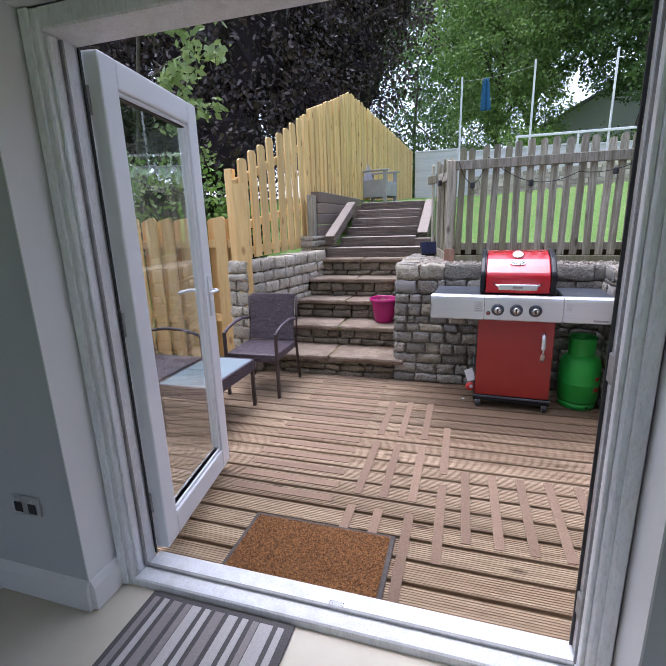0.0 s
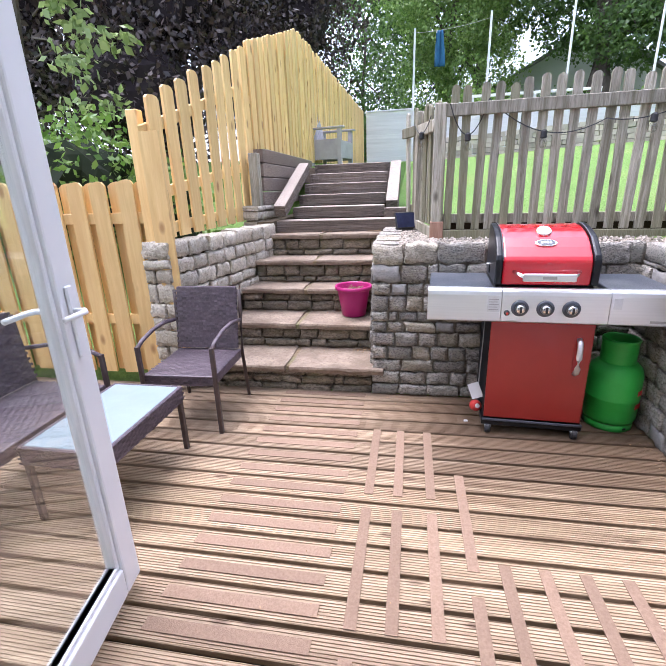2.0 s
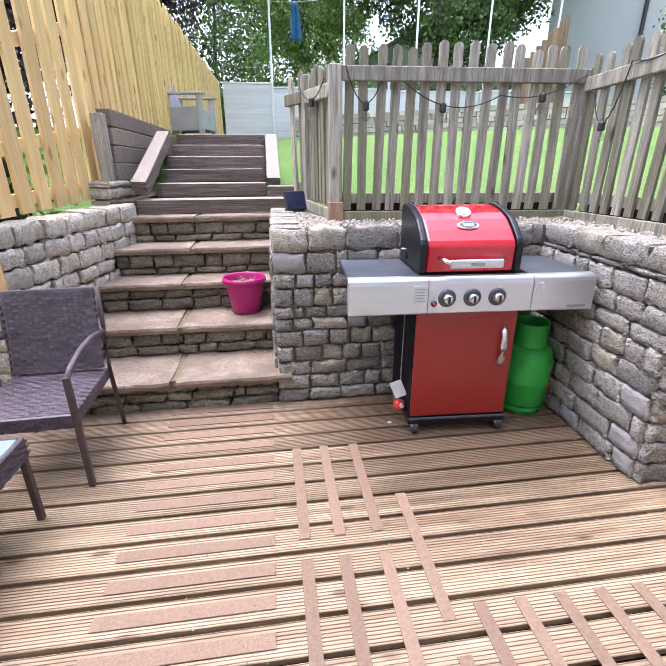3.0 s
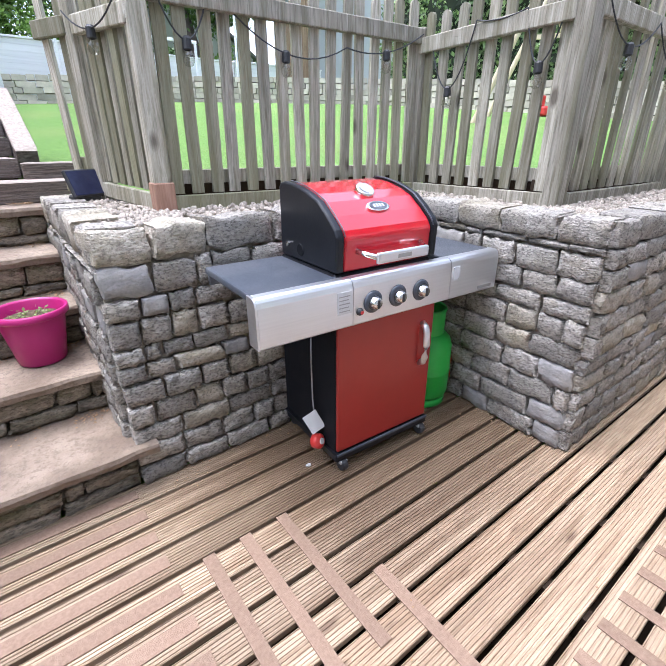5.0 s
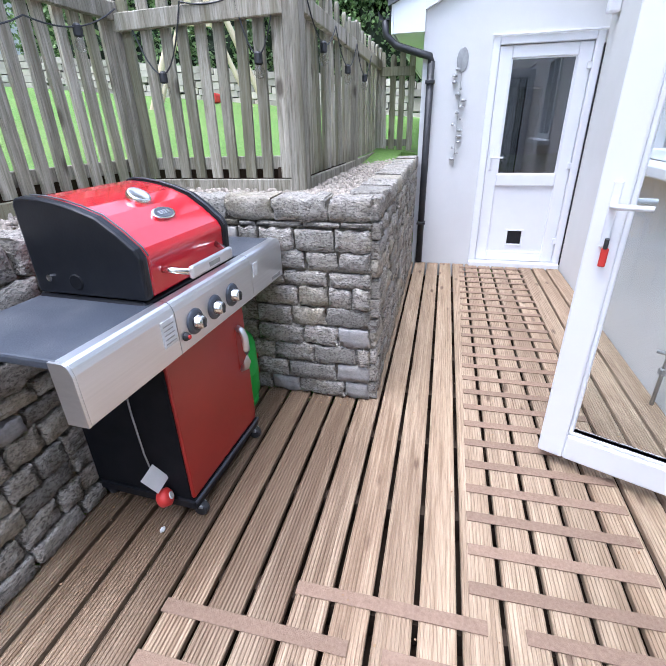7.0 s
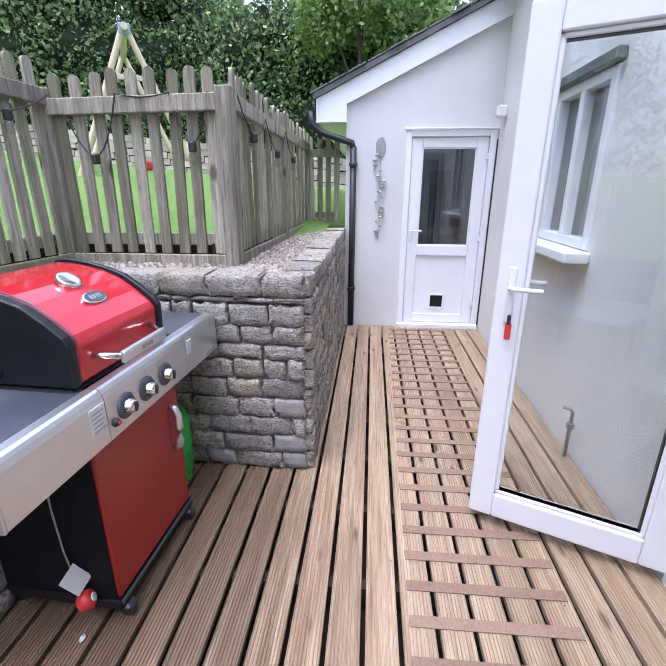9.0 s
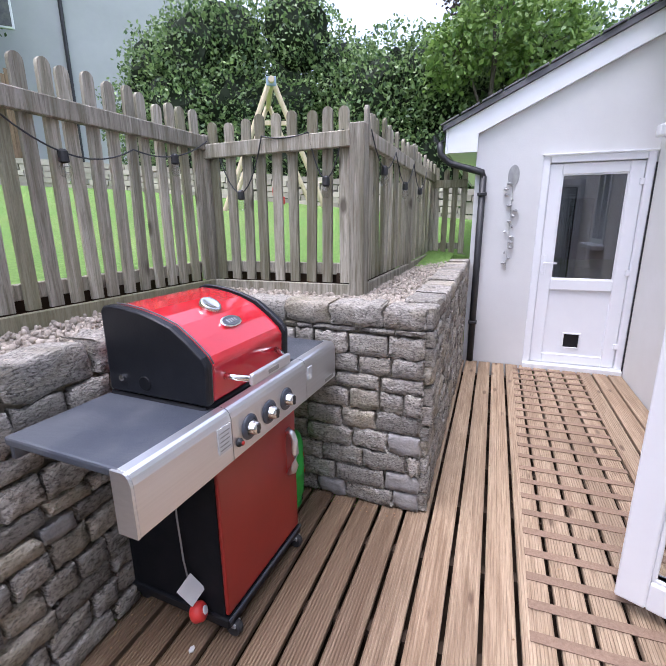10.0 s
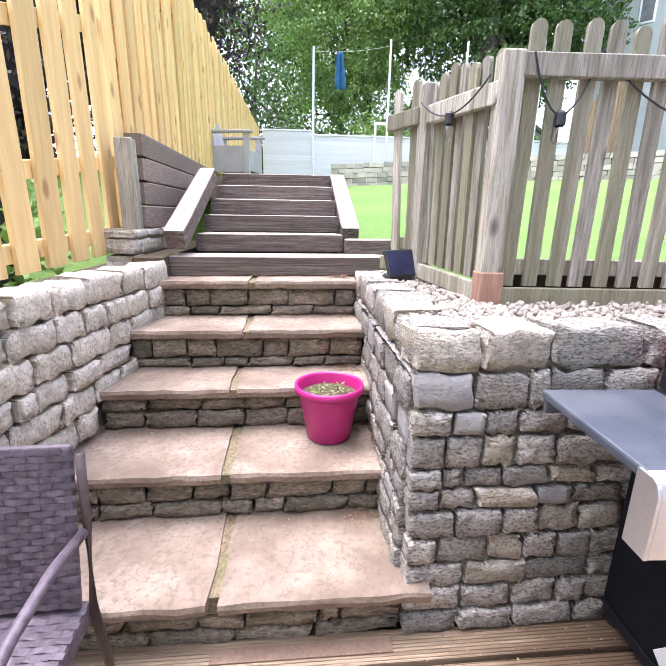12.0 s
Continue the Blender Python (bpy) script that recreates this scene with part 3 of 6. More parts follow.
def tread_z(x, y):
    z = 0.0
    for fy, fz in FLOOR:
        if y > fy + 0.05:
            z = fz
    return z


LEAN = 3.2
stone_wall("wall_barbecue", "grey granite rubble retaining wall behind the barbecue", (-0.56, 3.925), (1.20, 3.945), 0.0, 1.13, 3, cap=0.145, wild=1.6, joint=0.009, recess=0.014, width=(0.11, 0.25), course=(0.075, 0.125), lean=LEAN)
stone_wall("wall_side", "granite rubble wall between steps and gravel bed", (-0.565, 5.45), (-0.565, 3.99), 0.0, 1.13, 4, cap=0.145, floor_at=tread_z, wild=1.5, joint=0.009, recess=0.014, lean=1.5)
stone_wall("wall_corner", "granite rubble wall beside the gas bottle", (1.19, 3.96), (1.165, 2.90), 0.0, 1.13, 5, cap=0.115, wild=1.1, recess=0.013, joint=0.008, width=(0.15, 0.29), course=(0.085, 0.12))
stone_wall("wall_passage", "granite rubble wall along the decked passage", (1.165, 2.885), (3.98, 2.885), 0.0, 1.13, 6, cap=0.115, wild=1.1, recess=0.013, joint=0.008, width=(0.15, 0.30), course=(0.085, 0.12))
stone_wall("wall_left", "pale stone wall beside the garden steps", (-2.03, 3.86), (-1.72, 5.42), 0.0, 1.18, 7, meshes=LIT_PALE, wild=1.8, recess=0.04, cap=0.13, floor_at=tread_z, course=(0.10, 0.15), width=(0.16, 0.28))
stone_wall("wall_left_end", "pale stone end of the wall beside the steps", (-2.25, 3.84), (-2.03, 3.84), 0.0, 1.18, 8, meshes=LIT_PALE, cap=0.13, course=(0.10, 0.15))

# ---- garden steps: sandstone slabs below, oak sleepers above ----
steps = setting("stairs", "garden steps of sandstone slabs on rubble risers, sleepers above", "steps")
slab_rng = random.Random(11)


def slab_mesh(w, d, seed):
    rng = random.Random(seed)
    bm = bmesh.new()
    nx, ny = 9, 4
    top = [[bm.verts.new((w * i / (nx - 1) + (rng.uniform(-0.006, 0.006)), d * j / (ny - 1) + (rng.uniform(-0.005, 0.005) if j == 0 else 0), rng.uniform(-0.003, 0.003)))
            for i in range(nx)] for j in range(ny)]
    for j in range(ny - 1):
        for i in range(nx - 1):
            bm.faces.new((top[j][i], top[j][i + 1], top[j + 1][i + 1], top[j + 1][i]))
    rim = top[0] + [top[j][-1] for j in range(1, ny)] + top[-1][-2::-1] + [top[j][0] for j in range(ny - 2, 0, -1)]
    mid = [bm.verts.new(v.co + Vector((0, -0.006 if v.co.y < 0.05 else 0, -0.016 + rng.uniform(-0.004, 0.004)))) for v in rim]
    low = [bm.verts.new(v.co + Vector((0, rng.uniform(0, 0.006), -0.045))) for v in rim]
    n = len(rim)
    for a, b in ((rim, mid), (mid, low)):
        for k in range(n):
            bm.faces.new((a[(k + 1) % n], a[k], b[k], b[(k + 1) % n]))
    bm.faces.new(low)
    bmesh.ops.recalc_face_normals(bm, faces=bm.faces)
    return link_mesh("slab", bm, M["slab"])


def left_edge(y):
    return -2.03 + 0.31 * (y - 3.86) / 1.56


for k, (y, z) in enumerate(FLOOR):
    y2 = FLOOR[k + 1][0] + 0.08 if k < 4 else 5.62
    xl, xr = left_edge(y + 0.1) - 0.02, -0.555
    xj = (-1.21, -1.22, -1.235, -1.20, -1.19)[k]
    part("step_core", boxed(xl, xr, y + 0.09, y2, -0.02 if k == 0 else z - 0.25, z - 0.046), M["mortar"], steps)
    for a, b in ((xl, xj - 0.02), (xj + 0.02, xr + (0.09 if k == 0 else 0.0))):
        fy = y - (0.03 if k == 0 else 0.0)
        piece("slab", slab_mesh(b - a, y2 - fy, 200 + 2 * k + (a > -1.3)), steps, pose(a, fy, z))
    part("joint", boxed(xj - 0.022, xj + 0.022, y + 0.012, y2, z - 0.05, z - 0.010), M["grit"], steps)
    lay_stones(steps, (xl, y + 0.05), (xr, y + 0.05), z - (0.245 if k == 0 else 0.215), z - 0.046, 300 + k, meshes=RISER, course=(0.055, 0.095), width=(0.13, 0.32), wild=1.5)
SLEEP = [(5.52 + 0.322 * k, 1.075 + 0.126 * (k + 1)) for k in range(6)]
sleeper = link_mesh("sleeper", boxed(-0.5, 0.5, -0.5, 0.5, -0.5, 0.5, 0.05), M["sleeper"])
# upward faces take a paler oak: some wear, plus skylight put into the colour
sleeper.materials.append(M["skylit_worn"])
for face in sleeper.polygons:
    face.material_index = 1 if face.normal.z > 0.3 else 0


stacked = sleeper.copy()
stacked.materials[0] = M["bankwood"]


def lay_sleeper(x0, x1, y0, y1, z0, z1, parent, m=None, mesh=sleeper):
    m0 = Matrix.Translation(((x0 + x1) / 2, (y0 + y1) / 2, (z0 + z1) / 2)) @ Matrix.Diagonal((x1 - x0, y1 - y0, z1 - z0, 1))
    return piece("sleeper", mesh, parent, (m @ m0) if m is not None else m0)


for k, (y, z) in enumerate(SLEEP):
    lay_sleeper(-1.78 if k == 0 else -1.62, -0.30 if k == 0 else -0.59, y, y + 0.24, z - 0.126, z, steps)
    part("tread_fill", boxed(-1.6, -0.6, y + 0.24, y + 0.34, z - 0.3, z - 0.012), M["soil"], steps)
run = math.degrees(math.atan2(0.126, 0.322))
slope = pose(0, 5.42, 1.25, run, 0, 0)
lay_sleeper(-1.74, -1.61, 0.12, 1.45, -0.06, 0.07, steps, slope)
lay_sleeper(-0.58, -0.44, 0.62, 1.95, -0.30, -0.11, steps, slope)
lay_sleeper(-0.58, -0.02, 5.72, 5.86, 1.15, 1.30, steps)
# stacked sleepers holding the bank under the fence
for k in range(4):
    lay_sleeper(-2.02, -1.90, 5.74 + 0.02 * k, 8.3, 1.36 + 0.15 * k, 1.505 + 0.15 * k, steps, None, stacked)
part("post", boxed(-2.02, -1.92, 5.63, 5.73, 1.10, 1.90, 0.006), M["oldwood"], steps)
lay_stones(steps, (-1.94, 5.5), (-1.885, 6.2), 1.1, 1.36, 41, meshes=LIT_PALE)
part("bank", boxed(-2.2, -2.0, 3.95, 6.4, 0.2, 1.13), M["soil"], steps)
part("bank", extruded([(-2.0, 4.2), (-1.76, 5.5), (-1.9, 6.2), (-2.0, 6.2)], 0.2, 1.14, "z"), M["soil"], steps)
part("bank", boxed(-1.9, -1.72, 5.4, 7.3, 0.2, 1.2), M["soil"], steps)
path_bm = boxed(-2.0, -0.5, 7.2, 7.5, 1.6, 1.80)
tagged(part("path", path_bm, M["slab"]), "pale path at the head of the steps", "path", kind="structure")


# ---- fences ----
def slat_mesh(w, h, t, material, top="round"):
    """An upright slat from 0 to h, face towards -y."""
    pts = [(-w / 2, 0), (w / 2, 0)]
    if top == "round":
        r = w / 2
        pts += [(r * math.cos(a), h - r + r * math.sin(a)) for a in [radians(d) for d in (0, 30, 60, 90, 120, 150, 180)]]
    elif top == "dog":
        pts += [(w / 2, h - 0.03), (w / 2 - 0.02, h - 0.006), (w * 0.1, h), (-w / 2 + 0.03, h - 0.008), (-w / 2, h - 0.03)]
    else:
        pts += [(w / 2, h), (-w / 2, h)]
    return link_mesh("slat", extruded(pts, -t / 2, t / 2, "y"), material)


def old_fence(label, a, b, za, zb, h, n, posts=(1, 1), seed=0, rail_out=True, post_h=None):
    """Silvered picket fence from a to b; the viewer's side has a on its left."""
    rng = random.Random(seed)
    length = math.hypot(b[0] - a[0], b[1] - a[1])
    ang = math.degrees(math.atan2(b[1] - a[1], b[0] - a[0]))
    f = thing("picket_fence", label, "fence", (a[0], a[1], za), ang, "silvered picket fence")
    rise = (zb - za) / length
    meshes = [slat_mesh(0.060, h + d, 0.020, M["oldwood"]) for d in (-0.025, -0.01, 0.0, 0.012)]
    for k in range(n):
        s = length * (k + 0.75) / (n + 0.5)
        piece("slat", rng.choice(meshes), f, pose(s + rng.uniform(-0.007, 0.007), 0.0, rise * s + 0.055, rng.uniform(-1.2, 1.2), rng.uniform(-1.5, 1.5), rng.uniform(-5, 5)))
    tilt = -math.degrees(math.atan(rise))
    part("top_rail", boxed(0.03, length - 0.03, -0.052, -0.012, h - 0.225, h - 0.14, 0.005, pose(0, 0, 0.055, 0, tilt, 0)), M["oldwood"], f)
    part("low_rail", boxed(0.03, length - 0.03, 0.012, 0.045, 0.10, 0.17, 0.004, pose(0, 0, 0, 0, tilt, 0)), M["oldwood"], f)
    part("gravel_board", boxed(0.0, length, -0.04, -0.012, -0.03, 0.05, 0.004, pose(0, 0, 0, 0, tilt, 0)), M["oldwood"], f)
    for s, on in ((0.0, posts[0]), (length, posts[1])):
        if on:
            ph = (post_h or h + 0.03)
            bm = boxed(s - 0.045, s + 0.045, -0.045, 0.045, rise * s - 0.08, rise * s + ph, 0.006)
            part("post", bm, M["oldwood"], f)
    return f


FENCE = [(-0.36, 5.45), (-0.22, 5.15), (-0.09, 4.535), (1.62, 4.42), (1.57, 3.37), (2.98, 3.36), (4.42, 3.36)]
old_fence("short end of a silvered wooden picket fence", FENCE[0], FENCE[1], 1.17, 1.17, 0.93, 2, (0, 0), 1)
old_fence("silvered wooden picket fence by the steps", FENCE[1], FENCE[2], 1.16, 1.13, 0.93, 7, (1, 0), 2)
old_fence("silvered wooden picket fence behind the barbecue", FENCE[2], FENCE[3], 1.12, 1.11, 1.03, 16, (1, 1), 3, post_h=0.955)
old_fence("silvered wooden picket fence above the stone corner", FENCE[3], FENCE[4], 1.11, 1.12, 0.98, 9, (0, 1), 4, post_h=0.93)
old_fence("silvered picket fence along the gravel bed", FENCE[4], FENCE[5], 1.12, 1.11, 0.99, 12, (0, 1), 5)
old_fence("silvered picket fence running towards the house", FENCE[5], FENCE[6], 1.11, 1.11, 1.0, 13, (0, 1), 6)
old_fence("short picket panel closing the gap to the house", FENCE[6], (4.42, 2.93), 1.10, 1.10, 0.95, 4, (0, 0), 7)
corner_panel = [o for o in bpy.data.objects if o.get("label") == "silvered wooden picket fence behind the barbecue"][0]
part("post_foot", boxed(-0.052, 0.052, -0.052, 0.052, -0.03, 0.115, 0.006), M["shoe"], corner_panel, "red-brown stained post foot")
# dark edging boards that hold the turf behind the fence
edging = setting("trim_edging", "dark timber edging along the lawn", "edging")
for (ax, ay), (bx, by) in zip(FENCE[2:6], FENCE[3:7]):
    ln = math.hypot(bx - ax, by - ay)
    part("edging_board", boxed(0, ln, 0.10, 0.14, 0.98, 1.23, 0.004, pose(ax, ay, 0, 0, 0, math.degrees(math.atan2(by - ay, bx - ax)))), M["joist"], edging)


def pine_fence(label, axis_at, s0, s1, top0, top1, bot0, bot1, pitch, width, along="y", seed=0, rails=(0.12, 0.5, 0.8), double=False):
    """New yellow pine fence; slats face +x (along y) or -y (along x)."""
    rng = random.Random(seed)
    f = thing("slat_fence", label, "fence", (axis_at, s0, bot0) if along == "y" else (s0, axis_at, bot0), 90 if along == "y" else 0, "yellow pine fence")
    length = s1 - s0
    n = int(length / pitch)
    for k in range(n):
        s = (k + 0.5) * pitch
        u = s / length
        b = (bot1 - bot0) * u
        h = (top0 + (top1 - top0) * u) - bot0 - b
        me = slat_mesh(width, h + rng.uniform(-0.01, 0.01), 0.02, M["pine"], "dog")
        piece("slat", me, f, pose(s, 0, b, rng.uniform(-0.5, 0.5), rng.uniform(-0.5, 0.5), rng.uniform(-1.5, 1.5)))
        if double:
            piece("slat", me, f, pose(s + pitch / 2, 0.062, b + 0.02))
    for r in rails:
        za, zb = (top0 - bot0) * r, (bot1 - bot0) + (top1 - bot1) * r
        t = -math.degrees(math.atan2(zb - za, length))
        part("rail", boxed(0, length, 0.012, 0.05, -0.04, 0.04, 0.003, pose(0, 0, za, 0, t, 0)), M["pine"], f)
    for s in (0.04, length - 0.04):
        u = s / length
        part("post", boxed(s - 0.04, s + 0.04, 0.05, 0.13, (bot1 - bot0) * u - 0.15, (top0 + (top1 - top0) * u) - bot0 - 0.08, 0.004), M["pine"], f)
    return f


pine_fence("new yellow pine slat fence rising beside the steps", -2.10, 3.88, 6.06, 2.13, 3.02, 1.19, 1.21, 0.242, 0.162, "y", 1, (0.07, 0.33, 0.78))
pine_fence("new yellow pine slat fence on stacked sleepers", -2.10, 6.07, 8.45, 3.05, 3.86, 1.92, 1.98, 0.198, 0.135, "y", 2, (0.1, 0.5, 0.85), True)
pine_fence("new yellow pine slat fence along the upper path", -2.10, 8.46, 18.4, 3.86, 4.16, 1.95, 2.35, 0.198, 0.135, "y", 3, (0.1, 0.5, 0.85), True)
low = pine_fence("low yellow pine slat fence behind the seats", 3.87, -5.1, -2.06, 1.63, 1.62, 0.12, 0.12, 0.205, 0.128, "x", 4, (0.3, 0.82))
back_slat = slat_mesh(0.125, 1.49, 0.02, M["pine"], "dog")
for k in range(14):
    piece("slat", back_slat, low, pose(0.205 * (k + 1.0), 0.062, 0))
piece("slat", slat_mesh(0.145, 1.80, 0.022, M["pine"], "flat"), low, pose(3.04, -0.02, 0))


# ---- the house ----
WALL_IN, WALL_OUT, DL, DR, HEAD = 0.99, 1.31, -1.345, 0.565, 2.22
house = setting("wall_house", "cream rendered house wall with a french door", "wall")
WX0, WX1, WZ0, WZ1 = 1.72, 2.48, 1.20, 2.16
for x0, x1, z0, z1 in ((-7.0, DL, -0.3, 3.5), (DL, DR, HEAD, 3.5), (DL, DR, -0.3, -0.03), (DR, WX0, -0.3, 3.5), (WX0, WX1, -0.3, WZ0), (WX0, WX1, WZ1, 3.5), (WX1, 3.985, -0.3, 3.5)):
    part("wall_render", boxed(x0, x1, WALL_IN + 0.05, WALL_OUT, z0, z1), M["cream"], house)
# roof out of view, made up and kept low so more sky reaches the deck
part("roof", extruded([(1.55, 3.40), (1.55, 3.48), (-4.6, 5.9), (-4.6, 5.82)], -7.0, 3.98, "x"), M["slate"], house)
inside = setting("wall_north", "pale grey painted inner wall with white reveals", "wall")
for x0, x1, z0, z1 in ((-1.85, DL, 0, 2.42), (DL, DR, HEAD, 2.42), (DR, 2.6, 0, 2.42)):
    part("wall_paint", boxed(x0, x1, WALL_IN, WALL_IN + 0.048, z0, z1), M["greywall"], inside)
for x0, x1 in ((DL, DL + 0.006), (DR - 0.006, DR)):
    part("reveal", boxed(x0, x1, WALL_IN - 0.002, 1.14, 0.0, HEAD), M["paint"], inside)
part("reveal", boxed(DL, DR, WALL_IN - 0.002, 1.14, HEAD - 0.006, HEAD + 0.001), M["paint"], inside)
for name, x0, x1, y0, y1 in (("wall_west", -1.97, -1.85, -4.2, 1.04), ("wall_east", 2.6, 2.72, -4.2, 1.04)):
    tagged(part(name, boxed(x0, x1, y0, y1, 0, 2.42), M["greywall"]), "pale grey painted room wall", "wall", kind="structure")
# wide opening behind the camera, unseen and added to brighten the room
back = setting("wall_south", "pale grey room wall with an unseen opening added for light", "wall")
for x0, x1, z0, z1 in ((-1.85, -1.2, 0, 2.42), (2.0, 2.6, 0, 2.42), (-1.2, 2.0, 0, 0.5), (-1.2, 2.0, 2.25, 2.42)):
    part("wall_paint", boxed(x0, x1, -4.2, -4.08, z0, z1), M["greywall"], back)
tagged(part("floor_room", boxed(-1.97, 2.72, -4.2, 1.14, -0.1, -0.004), M["vinyl"]), "cream smooth indoor floor", "floor", kind="structure")
tagged(part("ceiling", boxed(-1.97, 2.72, -4.2, 1.04, 2.42, 2.5), M["ceiling"]), "white painted ceiling", "ceiling", kind="structure")
skirt = setting("baseboard", "white gloss skirting board", "skirting")


def skirting(a, b):
    length = math.hypot(b[0] - a[0], b[1] - a[1])
    prof = [(0, 0), (-0.018, 0), (-0.018, 0.105), (-0.012, 0.12), (-0.006, 0.135), (0, 0.14)]
    bm = extruded(prof, 0, length, "x")
    bmesh.ops.transform(bm, matrix=pose(a[0], a[1], 0, 0, 0, math.degrees(math.atan2(b[1] - a[1], b[0] - a[0]))), verts=bm.verts)
    part("board", bm, M["paint"], skirt)


skirting((-1.85, WALL_IN), (DL, WALL_IN))
skirting((DR, WALL_IN), (2.6, WALL_IN))
skirting((-1.85, -4.0), (-1.85, WALL_IN))
skirting((DL + 0.006, WALL_IN), (DL + 0.006, 1.135))
skirting((DR - 0.006, 1.135), (DR - 0.006, WALL_IN))

# french door: frame, threshold, two leaves standing open
frame_d = setting("door_1", "white french door frame with both leaves open", "door")
FY0, FY1 = 1.14, 1.295
JL, JR = DL + 0.075, DR - 0.075
for x0, x1, z0, z1 in ((DL + 0.007, JL, -0.03, HEAD - 0.008), (JR, DR - 0.007, -0.03, HEAD - 0.008)):
    part("jamb", boxed(x0, x1, FY0, FY1, z0, z1, 0.006), M["frame_paint"], frame_d)
for x0, x1 in ((JL, JL + 0.014), (JR - 0.014, JR)):
    part("seal", boxed(x0, x1, FY0 + 0.02, FY0 + 0.05, 0.05, HEAD - 0.08, 0.003), M["frame_paint"], frame_d)
    part("rebate", boxed(x0 if x0 > 0 else x0 - 0.002, x1 + (0.002 if x0 > 0 else 0), FY0 + 0.07, FY0 + 0.078, 0.05, HEAD - 0.08), M["grey"], frame_d)
part("head", boxed(JL, JR, FY0, FY1, HEAD - 0.075, HEAD - 0.008, 0.006), M["frame_paint"], frame_d)
part("threshold", boxed(JL, JR, FY0, FY1 + 0.02, -0.03, 0.035, 0.006), M["frame_paint"], frame_d)
part("threshold_track", boxed(JL + 0.01, JR - 0.01, FY0 + 0.07, FY0 + 0.085, 0.035, 0.048, 0.002), M["grey"], frame_d)
part("strike_plate", boxed(-0.40, -0.34, FY0 + 0.092, FY0 + 0.112, 0.035, 0.040, 0.001), M["chrome"], frame_d)
for x0, x1 in ((DL + 0.012, DL + 0.052), (DR - 0.052, DR - 0.012)):
    part("moulding", boxed(x0, x1, FY0 - 0.012, FY0 + 0.002, 0.0, HEAD - 0.01, 0.004), M["frame_paint"], frame_d)
# black strips added along the dark line between frame and leaf
for x in (JL + 0.008, JR - 0.008):
    part("weather_seal", boxed(x - 0.005, x + 0.005, FY1 - 0.016, FY1 - 0.006, 0.05, HEAD - 0.08, 0.002), M["blackplastic"], frame_d, "black strip between frame and leaf")
for z in (0.25, 1.09):
    part("hinge", boxed(JR - 0.012, JR + 0.002, FY1 - 0.075, FY1 - 0.02, z - 0.045, z + 0.045, 0.004), M["grey"], frame_d)
for z in (0.30, 1.14, 1.98):
    part("hinge", rodded((JL - 0.004, FY1 + 0.012, z - 0.05), (JL - 0.004, FY1 + 0.012, z + 0.05), 0.011), M["grey"], frame_d)


def door_leaf(label, hinge, turn, side, name="door_leaf"):
    """A glazed leaf 0.80 wide; local x from the hinge to the free edge, room face towards local +y * side."""
    W, Z0, Z1, T = 0.80, 0.055, 2.145, 0.068
    leaf = thing(name, label, "door", (hinge[0], hinge[1], 0), turn, "french door leaves", "structure")
    y0, y1 = (-T, 0.0) if side > 0 else (0.0, T)
    st = 0.105
    for a, b, c, d in ((0, st, Z0, Z1), (W - st, W, Z0, Z1), (st, W - st, Z1 - st, Z1), (st, W - st, Z0, Z0 + st + 0.02)):
        part("stile" if d - c > 1 else "leaf_rail", boxed(a, b, y0, y1, c, d, 0.008, None, 2), M["white"], leaf)
    gx0, gx1, gz0, gz1 = st, W - st, Z0 + st + 0.02, Z1 - st
    for a, b, c, d in ((gx0, gx0 + 0.018, gz0, gz1), (gx1 - 0.018, gx1, gz0, gz1), (gx0, gx1, gz1 - 0.018, gz1), (gx0, gx1, gz0, gz0 + 0.018)):
        part("bead", boxed(a, b, y0 + 0.012, y1 - 0.012, c, d, 0.004), M["white"], leaf)
        part("gasket", boxed(a + 0.004, b + (0.006 if d - c > 1 and a < 0.3 else 0), y0 + 0.02, y1 - 0.02, c + (0 if c == gz0 else -0.005), d), M["blackplastic"], leaf)
    pane = part("pane", boxed(gx0 + 0.01, gx1 - 0.01, (y0 + y1) / 2 - 0.003, (y0 + y1) / 2 + 0.003, gz0 + 0.01, gz1 - 0.01), M["glass"], leaf)
    pane.visible_shadow = False
    for s in (-1, 1):
        yb = y1 if s > 0 else y0
        part("handle_plate", boxed(W - 0.075, W - 0.045, min(yb, yb + s * 0.012), max(yb, yb + s * 0.012), 1.02, 1.25, 0.004), M["white"], leaf)
        h = part("handle", tubed([(W - 0.06, yb, 1.17), (W - 0.06, yb + s * 0.045, 1.17), (W - 0.075, yb + s * 0.055, 1.17), (W - 0.18, yb + s * 0.055, 1.172)], 0.0095, 8), M["white"], leaf, smooth=True)
    return leaf


door_leaf("open white glazed leaf with a lever handle", (-1.212, 1.315), 99.3, -1)
right_leaf = door_leaf("open white glazed leaf with keys in its lock", (0.525, 1.325), 66.3, 1)
part("key", boxed(0.728, 0.734, 0.0, 0.035, 1.035, 1.05, 0.001), M["chrome"], right_leaf)
part("key_fob", boxed(0.718, 0.742, 0.025, 0.033, 0.955, 1.025, 0.004), M["redplastic"], right_leaf, "small red key fob")
part("key_ring", boxed(0.724, 0.738, 0.02, 0.036, 1.02, 1.06, 0.003), M["blackplastic"], right_leaf)

# kitchen-side window in the house wall, seen through the open leaf
win = setting("window_1", "white two-light casement window with a sill", "window")
